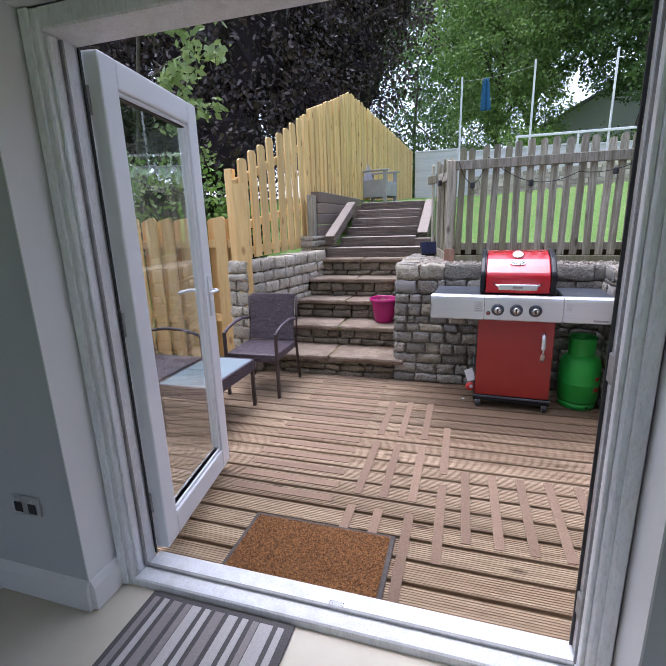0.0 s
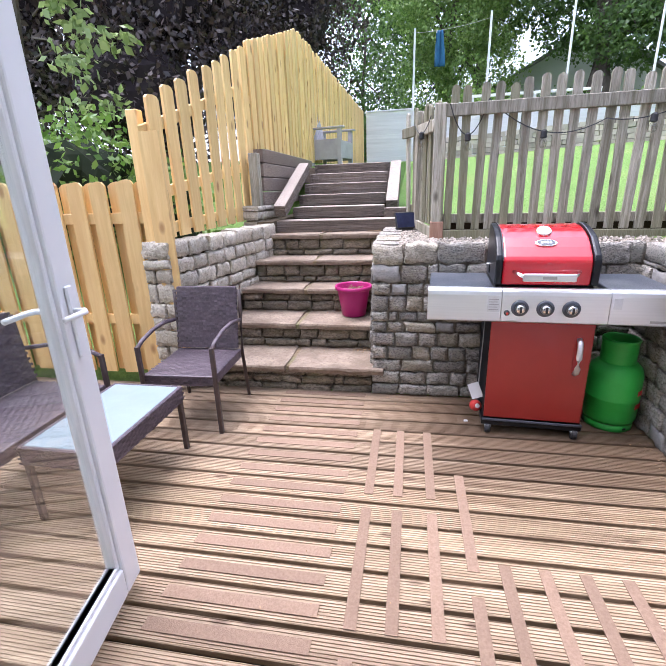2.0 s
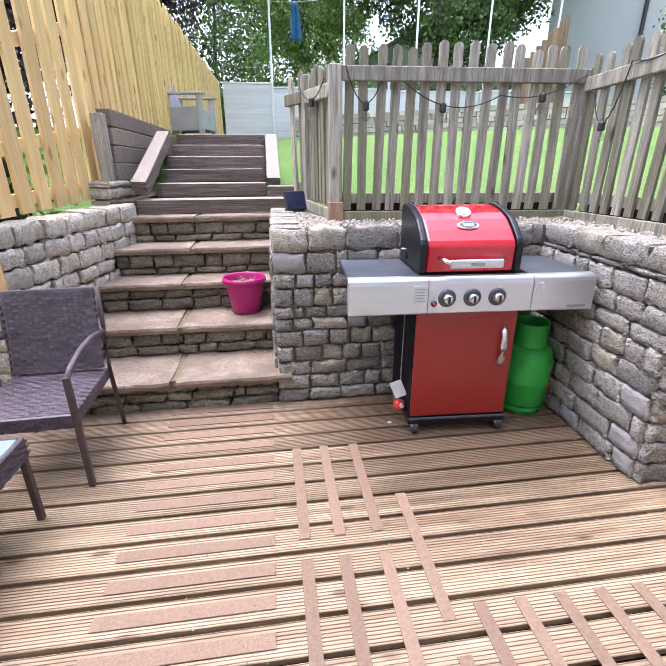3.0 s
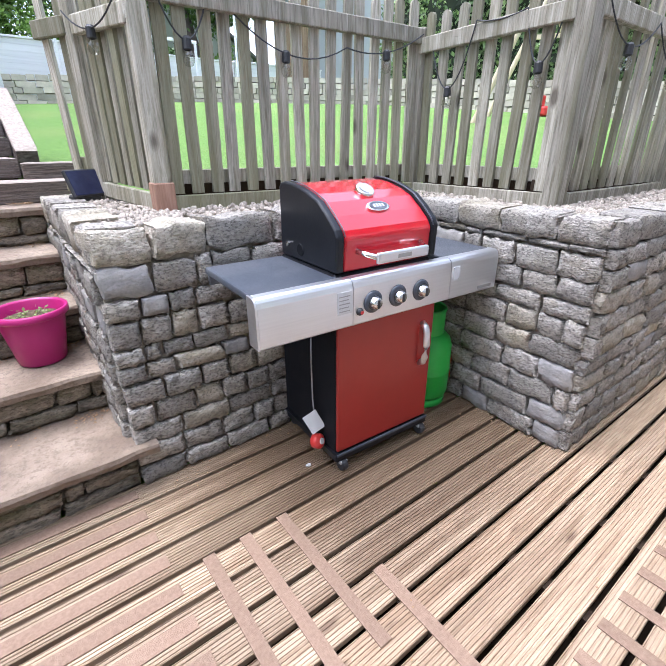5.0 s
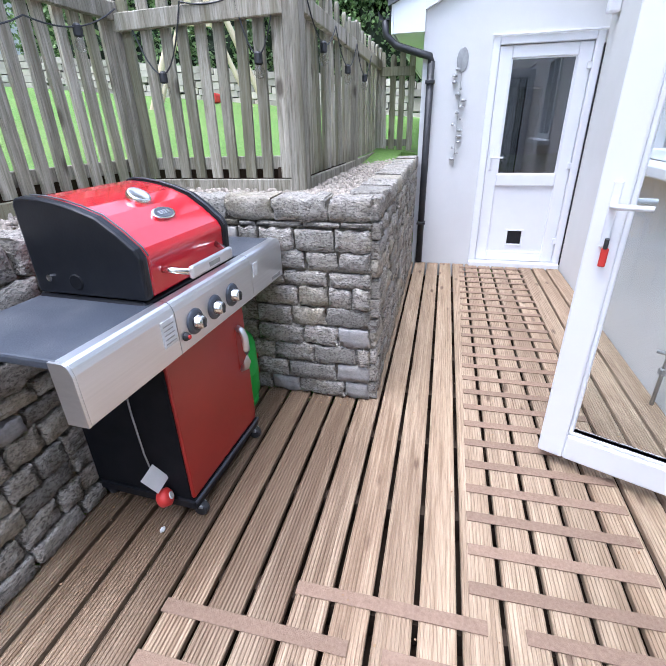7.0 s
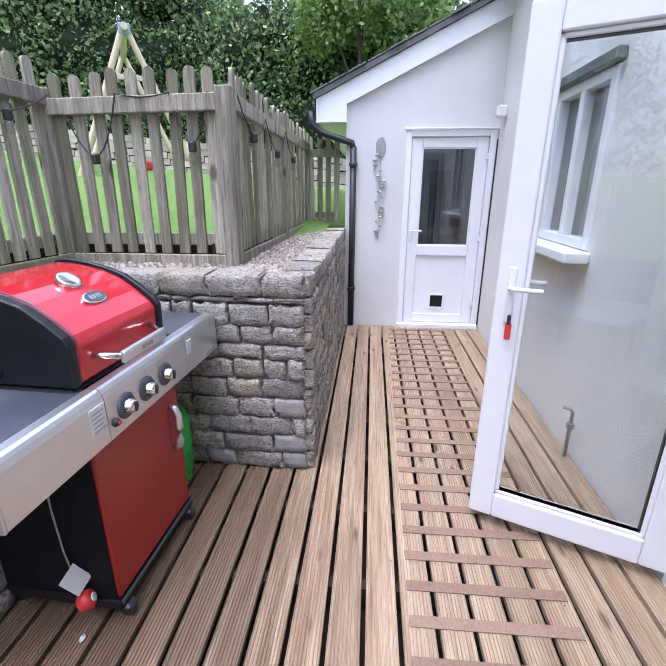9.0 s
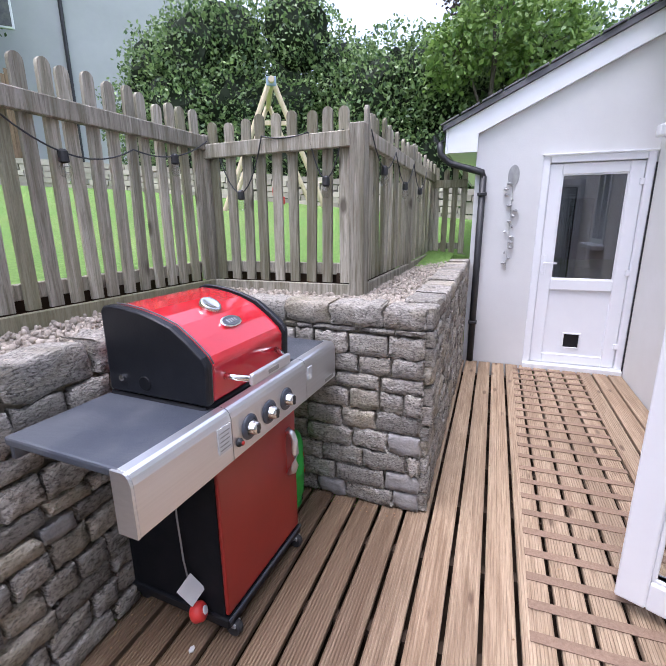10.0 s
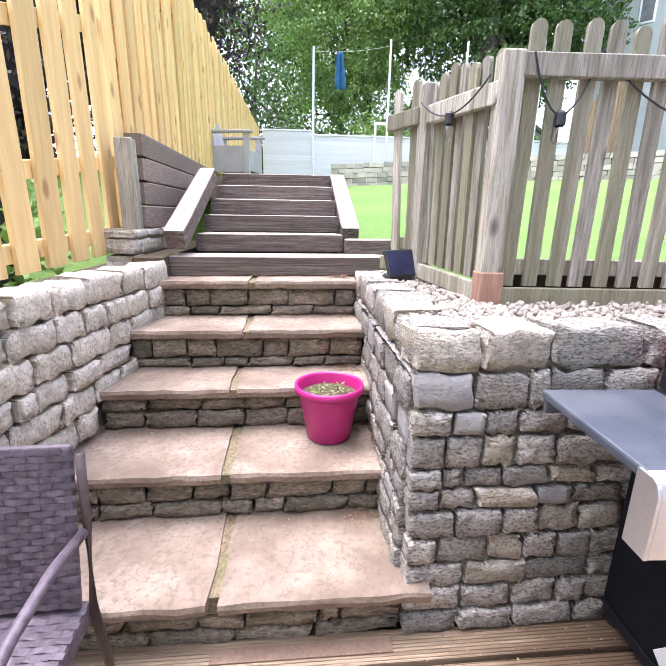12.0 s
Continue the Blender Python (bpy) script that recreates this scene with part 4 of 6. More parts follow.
for a, b, c, d in ((WX0, WX0 + 0.06, WZ0, WZ1), (WX1 - 0.06, WX1, WZ0, WZ1), (WX0 + 0.06, WX1 - 0.06, WZ1 - 0.06, WZ1), (WX0 + 0.06, WX1 - 0.06, WZ0, WZ0 + 0.06), (2.07, 2.13, WZ0 + 0.06, WZ1 - 0.06)):
    part("window_frame", boxed(a, b, 1.22, 1.33, c, d, 0.005), M["white"], win)
for a, b in ((WX0 + 0.06, 2.07), (2.13, WX1 - 0.06)):
    part("pane", boxed(a, b, 1.265, 1.271, WZ0 + 0.06, WZ1 - 0.06), M["darkglass"], win)
part("window_sill", boxed(WX0 - 0.05, WX1 + 0.05, 1.311, 1.46, WZ0 - 0.07, WZ0 - 0.004, 0.01), M["white"], win)
part("lintel_board", boxed(WX0 - 0.04, WX1 + 0.04, 1.311, 1.37, WZ1 + 0.004, WZ1 + 0.07, 0.01), M["slate"], win)
part("blind", boxed(WX0 - 0.1, WX1 + 0.1, 0.95, 0.97, 1.0, 2.3), M["greychair"], win)

# outside tap on the house wall
tap = thing("outside_tap", "short upright outside tap pipe by the wall", "tap", (1.43, 1.36, 0))
part("pipe", tubed([(0, 0, 0), (0, 0, 0.30), (0.0, 0.015, 0.32), (0.02, 0.05, 0.32)], 0.011, 8), M["grey"], tap, smooth=True)
part("valve", boxed(-0.018, 0.018, -0.02, 0.02, 0.19, 0.23, 0.006), M["grey"], tap)

# lean-to at the end of the passage
lean = setting("wall_leanto", "white rendered lean-to with a sloping roof", "wall")
EX, BY0, BY1, BH = 3.985, 1.325, 2.245, 2.115
SL = 0.475


def roof_z(y):
    return 2.42 + SL * (3.14 - y)


def gable(y0, y1, z0):
    return extruded([(y0, z0), (y1, z0), (y1, roof_z(y1) - 0.10), (y0, roof_z(y0) - 0.10)], EX, EX + 0.2, "x")


part("wall_render", gable(BY1, 2.865, -0.2), M["render"], lean)
part("wall_render", gable(BY0, BY1, BH), M["render"], lean)
part("wall_render", gable(-3.0, BY0, -0.2), M["render"], lean)
part("side_wall", boxed(EX + 0.2, 9.0, 2.70, 2.865, -0.2, roof_z(2.865) - 0.10), M["render"], lean)
part("roof", extruded([(-3.0, roof_z(-3.0)), (3.20, roof_z(3.20)), (3.20, roof_z(3.20) + 0.05), (-3.0, roof_z(-3.0) + 0.05)], EX - 0.09, 9.2, "x"), M["slate"], lean, "grey slate roof")
part("verge_board", extruded([(-3.0, roof_z(-3.0) - 0.20), (2.86, roof_z(2.86) - 0.20), (2.86, 2.185), (3.15, 2.185), (3.15, roof_z(3.15) - 0.004), (-3.0, roof_z(-3.0) - 0.004)], EX - 0.05, EX - 0.004, "x"), M["white"], lean, "white bargeboard")
part("soffit", boxed(EX - 0.004, 9.0, 2.866, 3.14, 2.186, 2.206), M["white"], lean)
part("fascia", boxed(EX - 0.05, 9.0, 3.152, 3.172, 2.18, 2.41), M["white"], lean)
srng = random.Random(9)
for k in range(26):
    y = 3.20 - 0.19 * k
    part("slate_edge", boxed(EX - 0.105 + srng.uniform(-0.012, 0.012), EX + 0.3, y - 0.19, y, 0.052, 0.066, 0.002, pose(0, y, roof_z(y), -math.degrees(math.atan(SL)), 0, 0) @ pose(0, -y, 0)), M["slate"], lean)
part("back_room", boxed(EX + 0.9, EX + 0.95, -3.0, 2.7, -0.2, 2.35), M["greywall"], lean)
part("room_floor", boxed(EX + 0.2, EX + 0.9, -3, 2.7, -0.2, 0.02), M["vinyl"], lean)

gutter = thing("gutter_pipe", "black plastic gutter, swan neck and downpipe", "downpipe", (0, 0, 0))
part("gutter", extruded([(3.175, 2.36), (3.185, 2.30), (3.235, 2.285), (3.285, 2.30), (3.295, 2.36), (3.287, 2.36), (3.278, 2.31), (3.235, 2.295), (3.19, 2.31), (3.183, 2.36)], EX - 0.06, 9.0, "x"), M["blackplastic"], gutter)
part("swan_neck", tubed([(EX - 0.03, 3.23, 2.29), (EX - 0.03, 3.22, 2.18), (EX - 0.035, 3.12, 2.09), (EX - 0.04, 2.90, 2.02), (EX - 0.04, 2.80, 1.99), (EX - 0.04, 2.785, 1.93)], 0.034, 10), M["blackplastic"], gutter, smooth=True)
part("downpipe", rodded((EX - 0.04, 2.785, 0.012), (EX - 0.04, 2.785, 1.95), 0.034, None, 12), M["blackplastic"], gutter, smooth=True)
for z in (0.45, 1.78):
    part("bracket", boxed(EX - 0.085, EX - 0.004, 2.74, 2.83, z - 0.015, z + 0.015, 0.004), M["blackplastic"], gutter)

bd = setting("door_2", "white half-glazed back door with a cat flap", "door")
fx0, fx1 = EX + 0.04, EX + 0.11
for a, b, c, d in ((BY0, BY0 + 0.065, 0.0, BH), (BY1 - 0.065, BY1, 0.0, BH), (BY0 + 0.065, BY1 - 0.065, BH - 0.065, BH)):
    part("frame", boxed(EX - 0.01, fx1, a, b, c, d, 0.006), M["white"], bd)
part("drip_strip", boxed(EX - 0.035, EX - 0.008, BY0 - 0.01, BY1 + 0.01, BH + 0.003, BH + 0.018, 0.003), M["white"], bd)
part("sill", boxed(EX - 0.06, fx1, BY0, BY1, -0.02, 0.045, 0.006), M["white"], bd)
L0, L1 = BY0 + 0.068, BY1 - 0.068
G0, G1 = L0 + 0.115, L1 - 0.115
for a, b, c, d in ((L0, G0, 0.05, 2.045), (G1, L1, 0.05, 2.045), (G0, G1, 1.945, 2.045), (G0, G1, 0.83, 0.94), (G0, G1, 0.05, 0.15)):
    part("leaf_rail", boxed(fx0 - 0.02, fx1 - 0.02, a, b, c, d, 0.006), M["white"], bd)
CY, CZ = 1.80, 0.30
for a, b, c, d in ((G0, CY - 0.085, 0.15, 0.83), (CY + 0.085, G1, 0.15, 0.83), (CY - 0.085, CY + 0.085, 0.15, CZ - 0.085), (CY - 0.085, CY + 0.085, CZ + 0.085, 0.83)):
    part("lower_panel", boxed(fx0 + 0.005, fx0 + 0.03, a, b, c, d), M["white"], bd)
for a, b, c, d in ((CY - 0.085, CY - 0.07, CZ - 0.085, CZ + 0.085), (CY + 0.07, CY + 0.085, CZ - 0.085, CZ + 0.085), (CY - 0.07, CY + 0.07, CZ + 0.07, CZ + 0.085), (CY - 0.07, CY + 0.07, CZ - 0.085, CZ - 0.07)):
    part("flap_frame", boxed(fx0 - 0.008, fx0 + 0.04, a, b, c, d, 0.003), M["white"], bd)
part("cat_flap", boxed(fx0 + 0.01, fx0 + 0.016, CY - 0.07, CY + 0.07, CZ - 0.07, CZ + 0.07), M["black"], bd, "dark square cat flap")
part("pane", boxed(fx0 + 0.008, fx0 + 0.014, G0, G1, 0.94, 1.945), M["darkglass"], bd)
for a, b, c, d in ((G0, G0 + 0.012, 0.94, 1.945), (G1 - 0.012, G1, 0.94, 1.945), (G0, G1, 1.933, 1.945), (G0, G1, 0.94, 0.952)):
    part("bead", boxed(fx0 - 0.008, fx0 + 0.006, a, b, c, d, 0.003), M["white"], bd)
# black strip added as the dark gap line between door frame and house wall
part("weather_seal", boxed(EX - 0.016, EX - 0.002, 1.312, 1.323, 0.0, 2.02, 0.002), M["blackplastic"], bd, "black strip for the gap beside the back door")
part("handle_plate", boxed(fx0 - 0.03, fx0 - 0.02, L1 - 0.055, L1 - 0.025, 0.98, 1.18, 0.003), M["white"], bd)
part("handle", tubed([(fx0 - 0.03, L1 - 0.04, 1.10), (fx0 - 0.065, L1 - 0.04, 1.10), (fx0 - 0.07, L1 - 0.06, 1.10), (fx0 - 0.07, L1 - 0.15, 1.102)], 0.009, 8), M["white"], bd, smooth=True)
for z in (0.28, 1.02, 1.86):
    part("hinge", boxed(fx0 - 0.045, fx0 - 0.02, L0 - 0.03, L0 + 0.03, z - 0.03, z + 0.03, 0.006), M["white"], bd)
part("coat", boxed(EX + 0.80, EX + 0.86, 1.62, 1.86, 0.95, 1.75, 0.02), M["blackplastic"], bd)

# wind chime hanging on the white wall
chime = thing("wind_chime", "grey metal wind chime hanging on white render", "wind chime", (EX - 0.03, 2.50, 1.02))
cr = random.Random(5)
part("disc", lathed([(0.0, 0), (0.048, 0.002), (0.052, 0.008), (0.048, 0.014), (0.0, 0.016)], 18, (0, 0, 0), False), M["grey"], chime).matrix_basis = pose(0.015, 0, 0.93, 0, 90, 0) @ Matrix.Diagonal((2.0, 1, 1, 1))
part("cord", rodded((0.0, 0, 0.0), (0.0, 0, 0.95), 0.0025, None, 6), M["grey"], chime)
for k in range(16):
    z = 0.84 - 0.052 * k
    s = cr.uniform(0.012, 0.028)
    a = cr.uniform(-0.07, 0.07) * (1 - k / 26)
    part("charm", lathed([(0, 0), (s, 0.006), (s, 0.016), (s * 0.3, 0.03)], 8, (0, a, z), False), M["grey"], chime)

lampb = thing("bulkhead", "small white box on the wall corner", "wall box", (3.80, WALL_OUT + 0.002, 2.20))
part("cover", boxed(-0.05, 0.05, 0, 0.09, 0, 0.10, 0.012), M["white"], lampb)

# ---- things indoors ----
sock = thing("wall_socket", "brushed steel double wall socket", "socket", (-1.585, WALL_IN - 0.012, 0.455))
part("plate", boxed(-0.073, 0.073, 0, 0.011, -0.043, 0.043, 0.004), M["steel"], sock)
for x in (-0.036, 0.036):
    part("insert", boxed(x - 0.02, x + 0.02, -0.003, 0.002, -0.03, 0.014, 0.002), M["blackplastic"], sock)
    part("switch", boxed(x - 0.008, x + 0.008, -0.006, 0.002, 0.02, 0.035, 0.002), M["steel"], sock)

rug = thing("striped_rug", "grey striped rug with a dark border", "rug", (-0.83, 0.72, 0.0), 0)
part("base", boxed(-0.325, 0.325, -0.41, 0.41, 0.0, 0.008, 0.002), M["rugdark"], rug)
rr = random.Random(3)
x = -0.30
while x < 0.29:
    w = min(rr.choice((0.03, 0.045, 0.06)), 0.30 - x)
    part("stripe", boxed(x, x + w - 0.004, -0.385, 0.385, 0.008, 0.0105), rr.choice((M["rugpale"], M["rugpale"], M["rugmid"])), rug)
    x += w + rr.choice((0.0, 0.0, 0.016))

mat_t = thing("doormat", "brown coir doormat with a dark rubber edge", "doormat", (-0.578, 1.505, 0.0025), 0)
part("backing", boxed(-0.375, 0.375, -0.21, 0.21, 0, 0.010, 0.003), M["rubber"], mat_t)
tuft = bmesh.new()
tr = random.Random(8)
box(tuft, -0.352, 0.352, -0.188, 0.188, 0.010, 0.016)
for k in range(4200):
    px, py = tr.uniform(-0.35, 0.35), tr.uniform(-0.186, 0.186)
    d = Vector((tr.uniform(-0.012, 0.012), tr.uniform(-0.012, 0.012), 0.012))
    s = Vector((tr.uniform(-1, 1), tr.uniform(-1, 1), 0)).normalized() * 0.0016
    p = Vector((px, py, 0.014))
    tuft.faces.new([tuft.verts.new(q) for q in (p - s, p + s, p + d)])
part("bristles", tuft, M["coir"], mat_t)


# ---- the barbecue ----
def barbecue():
    b = thing("gas_barbecue", "red and black gas barbecue with steel front", "barbecue", (0.512, 3.437, 0.0), -3.0)
    c0, c1 = -0.325, 0.235
    part("cabinet_side", boxed(c0, c0 + 0.02, 0.012, 0.47, 0.10, 0.74, 0.003), M["blackmatt"], b)
    part("cabinet_side", boxed(c1 - 0.02, c1, 0.012, 0.47, 0.10, 0.74, 0.003), M["blackmatt"], b)
    part("cabinet_back", boxed(c0 + 0.02, c1 - 0.02, 0.45, 0.47, 0.10, 0.74), M["black"], b)
    part("base_tray", boxed(c0 - 0.01, c1 + 0.01, -0.012, 0.48, 0.055, 0.10, 0.006), M["black"], b)
    part("base_trim", boxed(c0 - 0.008, c1 + 0.008, -0.018, -0.010, 0.088, 0.104, 0.003), M["shelf"], b)
    dd = part("door", boxed(c0 + 0.002, c1 - 0.002, -0.006, 0.012, 0.108, 0.746, 0.006, None, 2), M["reddoor"], b, "dark red cabinet door")
    hx = c1 - 0.075
    part("recess", boxed(hx - 0.022, hx + 0.022, -0.0085, -0.004, 0.44, 0.64, 0.003), M["reddoor"], dd)
    part("handle", tubed([(hx, -0.004, 0.435), (hx, -0.030, 0.45), (hx, -0.040, 0.48), (hx, -0.043, 0.54), (hx, -0.040, 0.60), (hx, -0.030, 0.63), (hx, -0.004, 0.645)], 0.016, 10), M["steel"], dd, "pale steel handle", True)
    for x in (c0 + 0.03, c1 - 0.03):
        for y in (-0.005, 0.44):
            w = part("castor", lathed([(0.006, -0.014), (0.028, -0.016), (0.032, -0.009), (0.032, 0.009), (0.028, 0.016), (0.006, 0.016)], 16, (0, 0, 0), True), M["blackplastic"], b)
            w.matrix_basis = pose(x, y, 0.0325, 0, 90, 0)
            part("castor_fork", boxed(x - 0.02, x + 0.02, y - 0.016, y + 0.016, 0.040, 0.060, 0.004), M["grey"], b)
    # steel control panel and shelf fronts, rolled over at the top edge
    prof = [(-0.045, 0.748), (-0.052, 0.755), (-0.050, 0.905), (-0.045, 0.924), (-0.038, 0.934), (-0.028, 0.940), (0.0, 0.942), (0.0, 0.748)]
    for x0, x1, nm in ((-0.685, -0.285, "shelf_front"), (-0.282, 0.268, "control_panel"), (0.271, 0.60, "shelf_front")):
        bm = extruded(prof, x0, x1, "x")
        part(nm, bm, M["steel"], b)
    for x in (-0.685, 0.60):
        s = 1 if x > 0 else -1
        part("end_cap", extruded([(-0.049, 0.750), (-0.048, 0.905), (-0.042, 0.924), (-0.035, 0.933), (-0.026, 0.938), (0.02, 0.938), (0.02, 0.750)], x, x + s * 0.008, "x"), M["steel"], b)
    for x0, x1 in ((-0.685, -0.285), (0.27, 0.60)):
        part("side_shelf", boxed(x0, x1, 0.0, 0.46, 0.908, 0.938, 0.008, None, 2), M["shelf"], b, "dark grey metal side shelf")
        part("shelf_rim", boxed(x0 + 0.01, x1 - 0.01, 0.44, 0.458, 0.86, 0.908, 0.003), M["shelf"], b)
    part("firebox", boxed(-0.325, 0.205, 0.02, 0.455, 0.70, 0.948, 0.01), M["black"], b)
    # lid
    shell = [(0.012, 0.952), (0.006, 1.085), (0.022, 1.112), (0.075, 1.158), (0.140, 1.204), (0.205, 1.230), (0.270, 1.246), (0.335, 1.256), (0.395, 1.259), (0.425, 1.254), (0.438, 1.236), (0.440, 0.952)]
    lid = part("lid", extruded(shell, -0.285, 0.175, "x"), M["red"], b, "glossy red lid")
    mod = lid.modifiers.new("bevel", "BEVEL")
    mod.width, mod.segments, mod.limit_method, mod.angle_limit = 0.012, 3, "ANGLE", radians(20)
    cap = [(y - 0.006 if y < 0.2 else y + 0.004, z + (0.008 if z > 1.0 else 0)) for y, z in shell]
    for x0, x1 in ((-0.325, -0.287), (0.177, 0.215)):
        e = part("lid_end", extruded(cap, x0, x1, "x"), M["black"], b)
        mod = e.modifiers.new("bevel", "BEVEL")
        mod.width, mod.segments, mod.limit_method, mod.angle_limit = 0.012, 3, "ANGLE", radians(20)
        xo = x0 if x0 < 0 else x1
        part("pivot", lathed([(0.0, 0), (0.012, 0), (0.012, 0.01), (0.0, 0.012)], 12), M["chrome"], e).matrix_basis = pose(xo, 0.37, 1.01, 0, -90 if x0 < 0 else 90, 0)
        part("vent_notch", lathed([(0.0, 0.004), (0.024, 0.004), (0.028, 0.0)], 16, cap=False), M["blackmatt"], e).matrix_basis = pose(xo, 0.27, 1.0, 0, -90 if x0 < 0 else 90, 0)
    # bright bead where the end castings meet the red sheet
    for x in (-0.288, 0.178):
        part("lid_bead", tubed([(x, y - (0.008 if y < 0.2 else 0.0), z + 0.009) for y, z in shell[1:9]], 0.003, 6), M["shelf"], b, "", True)
    arms = [(-0.225, 0.010, 1.030), (-0.205, -0.030, 1.022), (-0.180, -0.060, 1.014), (-0.155, -0.068, 1.012), (0.045, -0.068, 1.012), (0.070, -0.060, 1.014), (0.095, -0.030, 1.022), (0.115, 0.010, 1.030)]
    part("lid_handle", tubed(arms, 0.011, 10), M["chrome"], b, "chrome lid handle", True)
    part("handle_bar", boxed(-0.190, 0.080, -0.083, -0.062, 0.990, 1.034, 0.008, None, 2), M["steel"], b)
    part("handle_mark", boxed(-0.09, -0.02, -0.0845, -0.083, 1.004, 1.020), M["grey"], b)
    up = pose(-0.055, 0.185, 1.2305, 31, 0, 0)
    part("thermometer", lathed([(0.0, 0.010), (0.030, 0.010), (0.038, 0.014), (0.042, 0.008), (0.042, -0.006)], 24, cap=False), M["chrome"], b, "round chrome thermometer", True).matrix_basis = up
    under = pose(-0.055, 0.095, 1.1765, 36, 0, 0) @ Matrix.Diagonal((1.25, 0.62, 1, 1))
    badge = bmesh.new()
    lathe(badge, [(0.0, 0.006), (0.040, 0.006), (0.046, 0.004), (0.046, -0.004)], 24)
    plate = part("badge", badge, M["chrome"], b, "oval chrome badge")
    plate.matrix_basis = under
    badge = bmesh.new()
    lathe(badge, [(0.0, 0.0075), (0.036, 0.0075), (0.038, 0.006)], 24)
    part("badge_face", badge, M["shelf"], plate)
    for x in (-0.018, -0.006, 0.006, 0.018):
        part("badge_mark", boxed(x - 0.004, x + 0.004, -0.015, 0.015, 0.0072, 0.0085), M["chrome"], plate)
    # knobs
    for x in (-0.185, -0.052, 0.081):
        kb = part("knob", lathed([(0.0, 0.038), (0.019, 0.038), (0.023, 0.033), (0.026, 0.010), (0.029, 0.0)], 20, cap=False), M["chrome"], b, "chrome control knob", True)
        kb.matrix_basis = pose(x, -0.051, 0.833, 90, 0, 0)
        bz = part("bezel", lathed([(0.028, 0.012), (0.040, 0.011), (0.047, 0.004), (0.047, -0.002)], 24, cap=False), M["shelf"], kb, "dark bezel ring", True)
        part("grip", boxed(-0.006, 0.006, -0.019, 0.019, 0.033, 0.044, 0.003), M["blackplastic"], kb)
    ig = part("igniter", lathed([(0.0, 0.016), (0.010, 0.016), (0.011, 0.010), (0.016, 0.006), (0.016, 0)], 16, cap=False), M["blackplastic"], b, "small black and red igniter button", True)
    ig.matrix_basis = pose(-0.252, -0.052, 0.805, 90, 0, 0)
    part("button", lathed([(0.0, 0.020), (0.007, 0.020), (0.007, 0.014)], 12, cap=False), M["redplastic"], ig)
    lb = part("label", boxed(-0.36, -0.292, -0.0535, -0.051, 0.81, 0.90), M["etched"], b, "grey etched panel with fine print")
    for k in range(5):
        part("print_line", boxed(-0.352, -0.300 - 0.006 * (k % 2), -0.0545, -0.0535, 0.820 + 0.015 * k, 0.824 + 0.015 * k), M["grey"], lb)
    lb = part("label", boxed(0.285, 0.325, -0.0535, -0.050, 0.84, 0.90), M["etched"], b)
    part("nameplate", boxed(0.47, 0.57, -0.0535, -0.051, 0.765, 0.779), M["grey"], b)
    # hose with its regulator and paper tag, hanging on the side
    part("hose", tubed([(c0 - 0.012, 0.18, 0.72), (c0 - 0.016, 0.18, 0.5), (c0 - 0.022, 0.165, 0.32), (c0 - 0.03, 0.13, 0.16)], 0.0034, 8), M["grey"], b, "thin grey gas hose", True)
    rg = part("regulator", lathed([(0.0, 0.03), (0.026, 0.028), (0.036, 0.018), (0.036, -0.012), (0.022, -0.024), (0.0, -0.024)], 18, cap=False), M["redplastic"], b, "red gas regulator", True)
    rg.matrix_basis = pose(c0 - 0.040, 0.105, 0.125, 70, 10, 20)
    part("dial", lathed([(0, 0.034), (0.014, 0.034), (0.016, 0.028)], 12, cap=False), M["label"], rg)
    part("tag", boxed(-0.036, 0.036, -0.0015, 0.0015, -0.05, 0.05, 0.0), M["label"], b, "white paper tag").matrix_basis = pose(c0 - 0.045, 0.12, 0.225, -14, -24, -8)
    return b


barbecue()


def gas_bottle():
    g = thing("gas_bottle", "green steel gas bottle with a collar", "gas bottle", (1.0, 3.665, 0.0), 20)
    part("foot_ring", lathed([(0.135, 0.0), (0.138, 0.002), (0.138, 0.045), (0.134, 0.045), (0.132, 0.0)], 32, cap=False), M["gas"], g, "", True)
    part("body", lathed([(0.0, 0.032), (0.10, 0.032), (0.14, 0.05), (0.150, 0.075), (0.152, 0.20), (0.154, 0.205), (0.154, 0.215), (0.152, 0.22), (0.150, 0.36), (0.138, 0.40), (0.11, 0.43), (0.07, 0.445), (0.0, 0.45)], 36, cap=False), M["gas"], g, "", True)
    part("collar", lathed([(0.098, 0.42), (0.100, 0.56), (0.106, 0.575), (0.100, 0.585), (0.094, 0.575), (0.093, 0.42)], 32, cap=False), M["gas"], g, "", True)
    part("valve", lathed([(0.018, 0.44), (0.018, 0.49), (0.024, 0.50), (0.024, 0.52), (0.0, 0.522)], 14, cap=False), M["grey"], g)
    for z, w in ((0.16, 0.055), (0.25, 0.04)):
        part("warning_label", boxed(-w / 2, w / 2, -0.156, -0.153, z, z + 0.03), M["redplastic"], g, "small red warning label").matrix_basis = pose(0, 0, 0, 0, 0, 22)
    part("drain_hole", boxed(-0.012, 0.012, -0.141, -0.137, 0.015, 0.03, 0.002), M["black"], g)


gas_bottle()


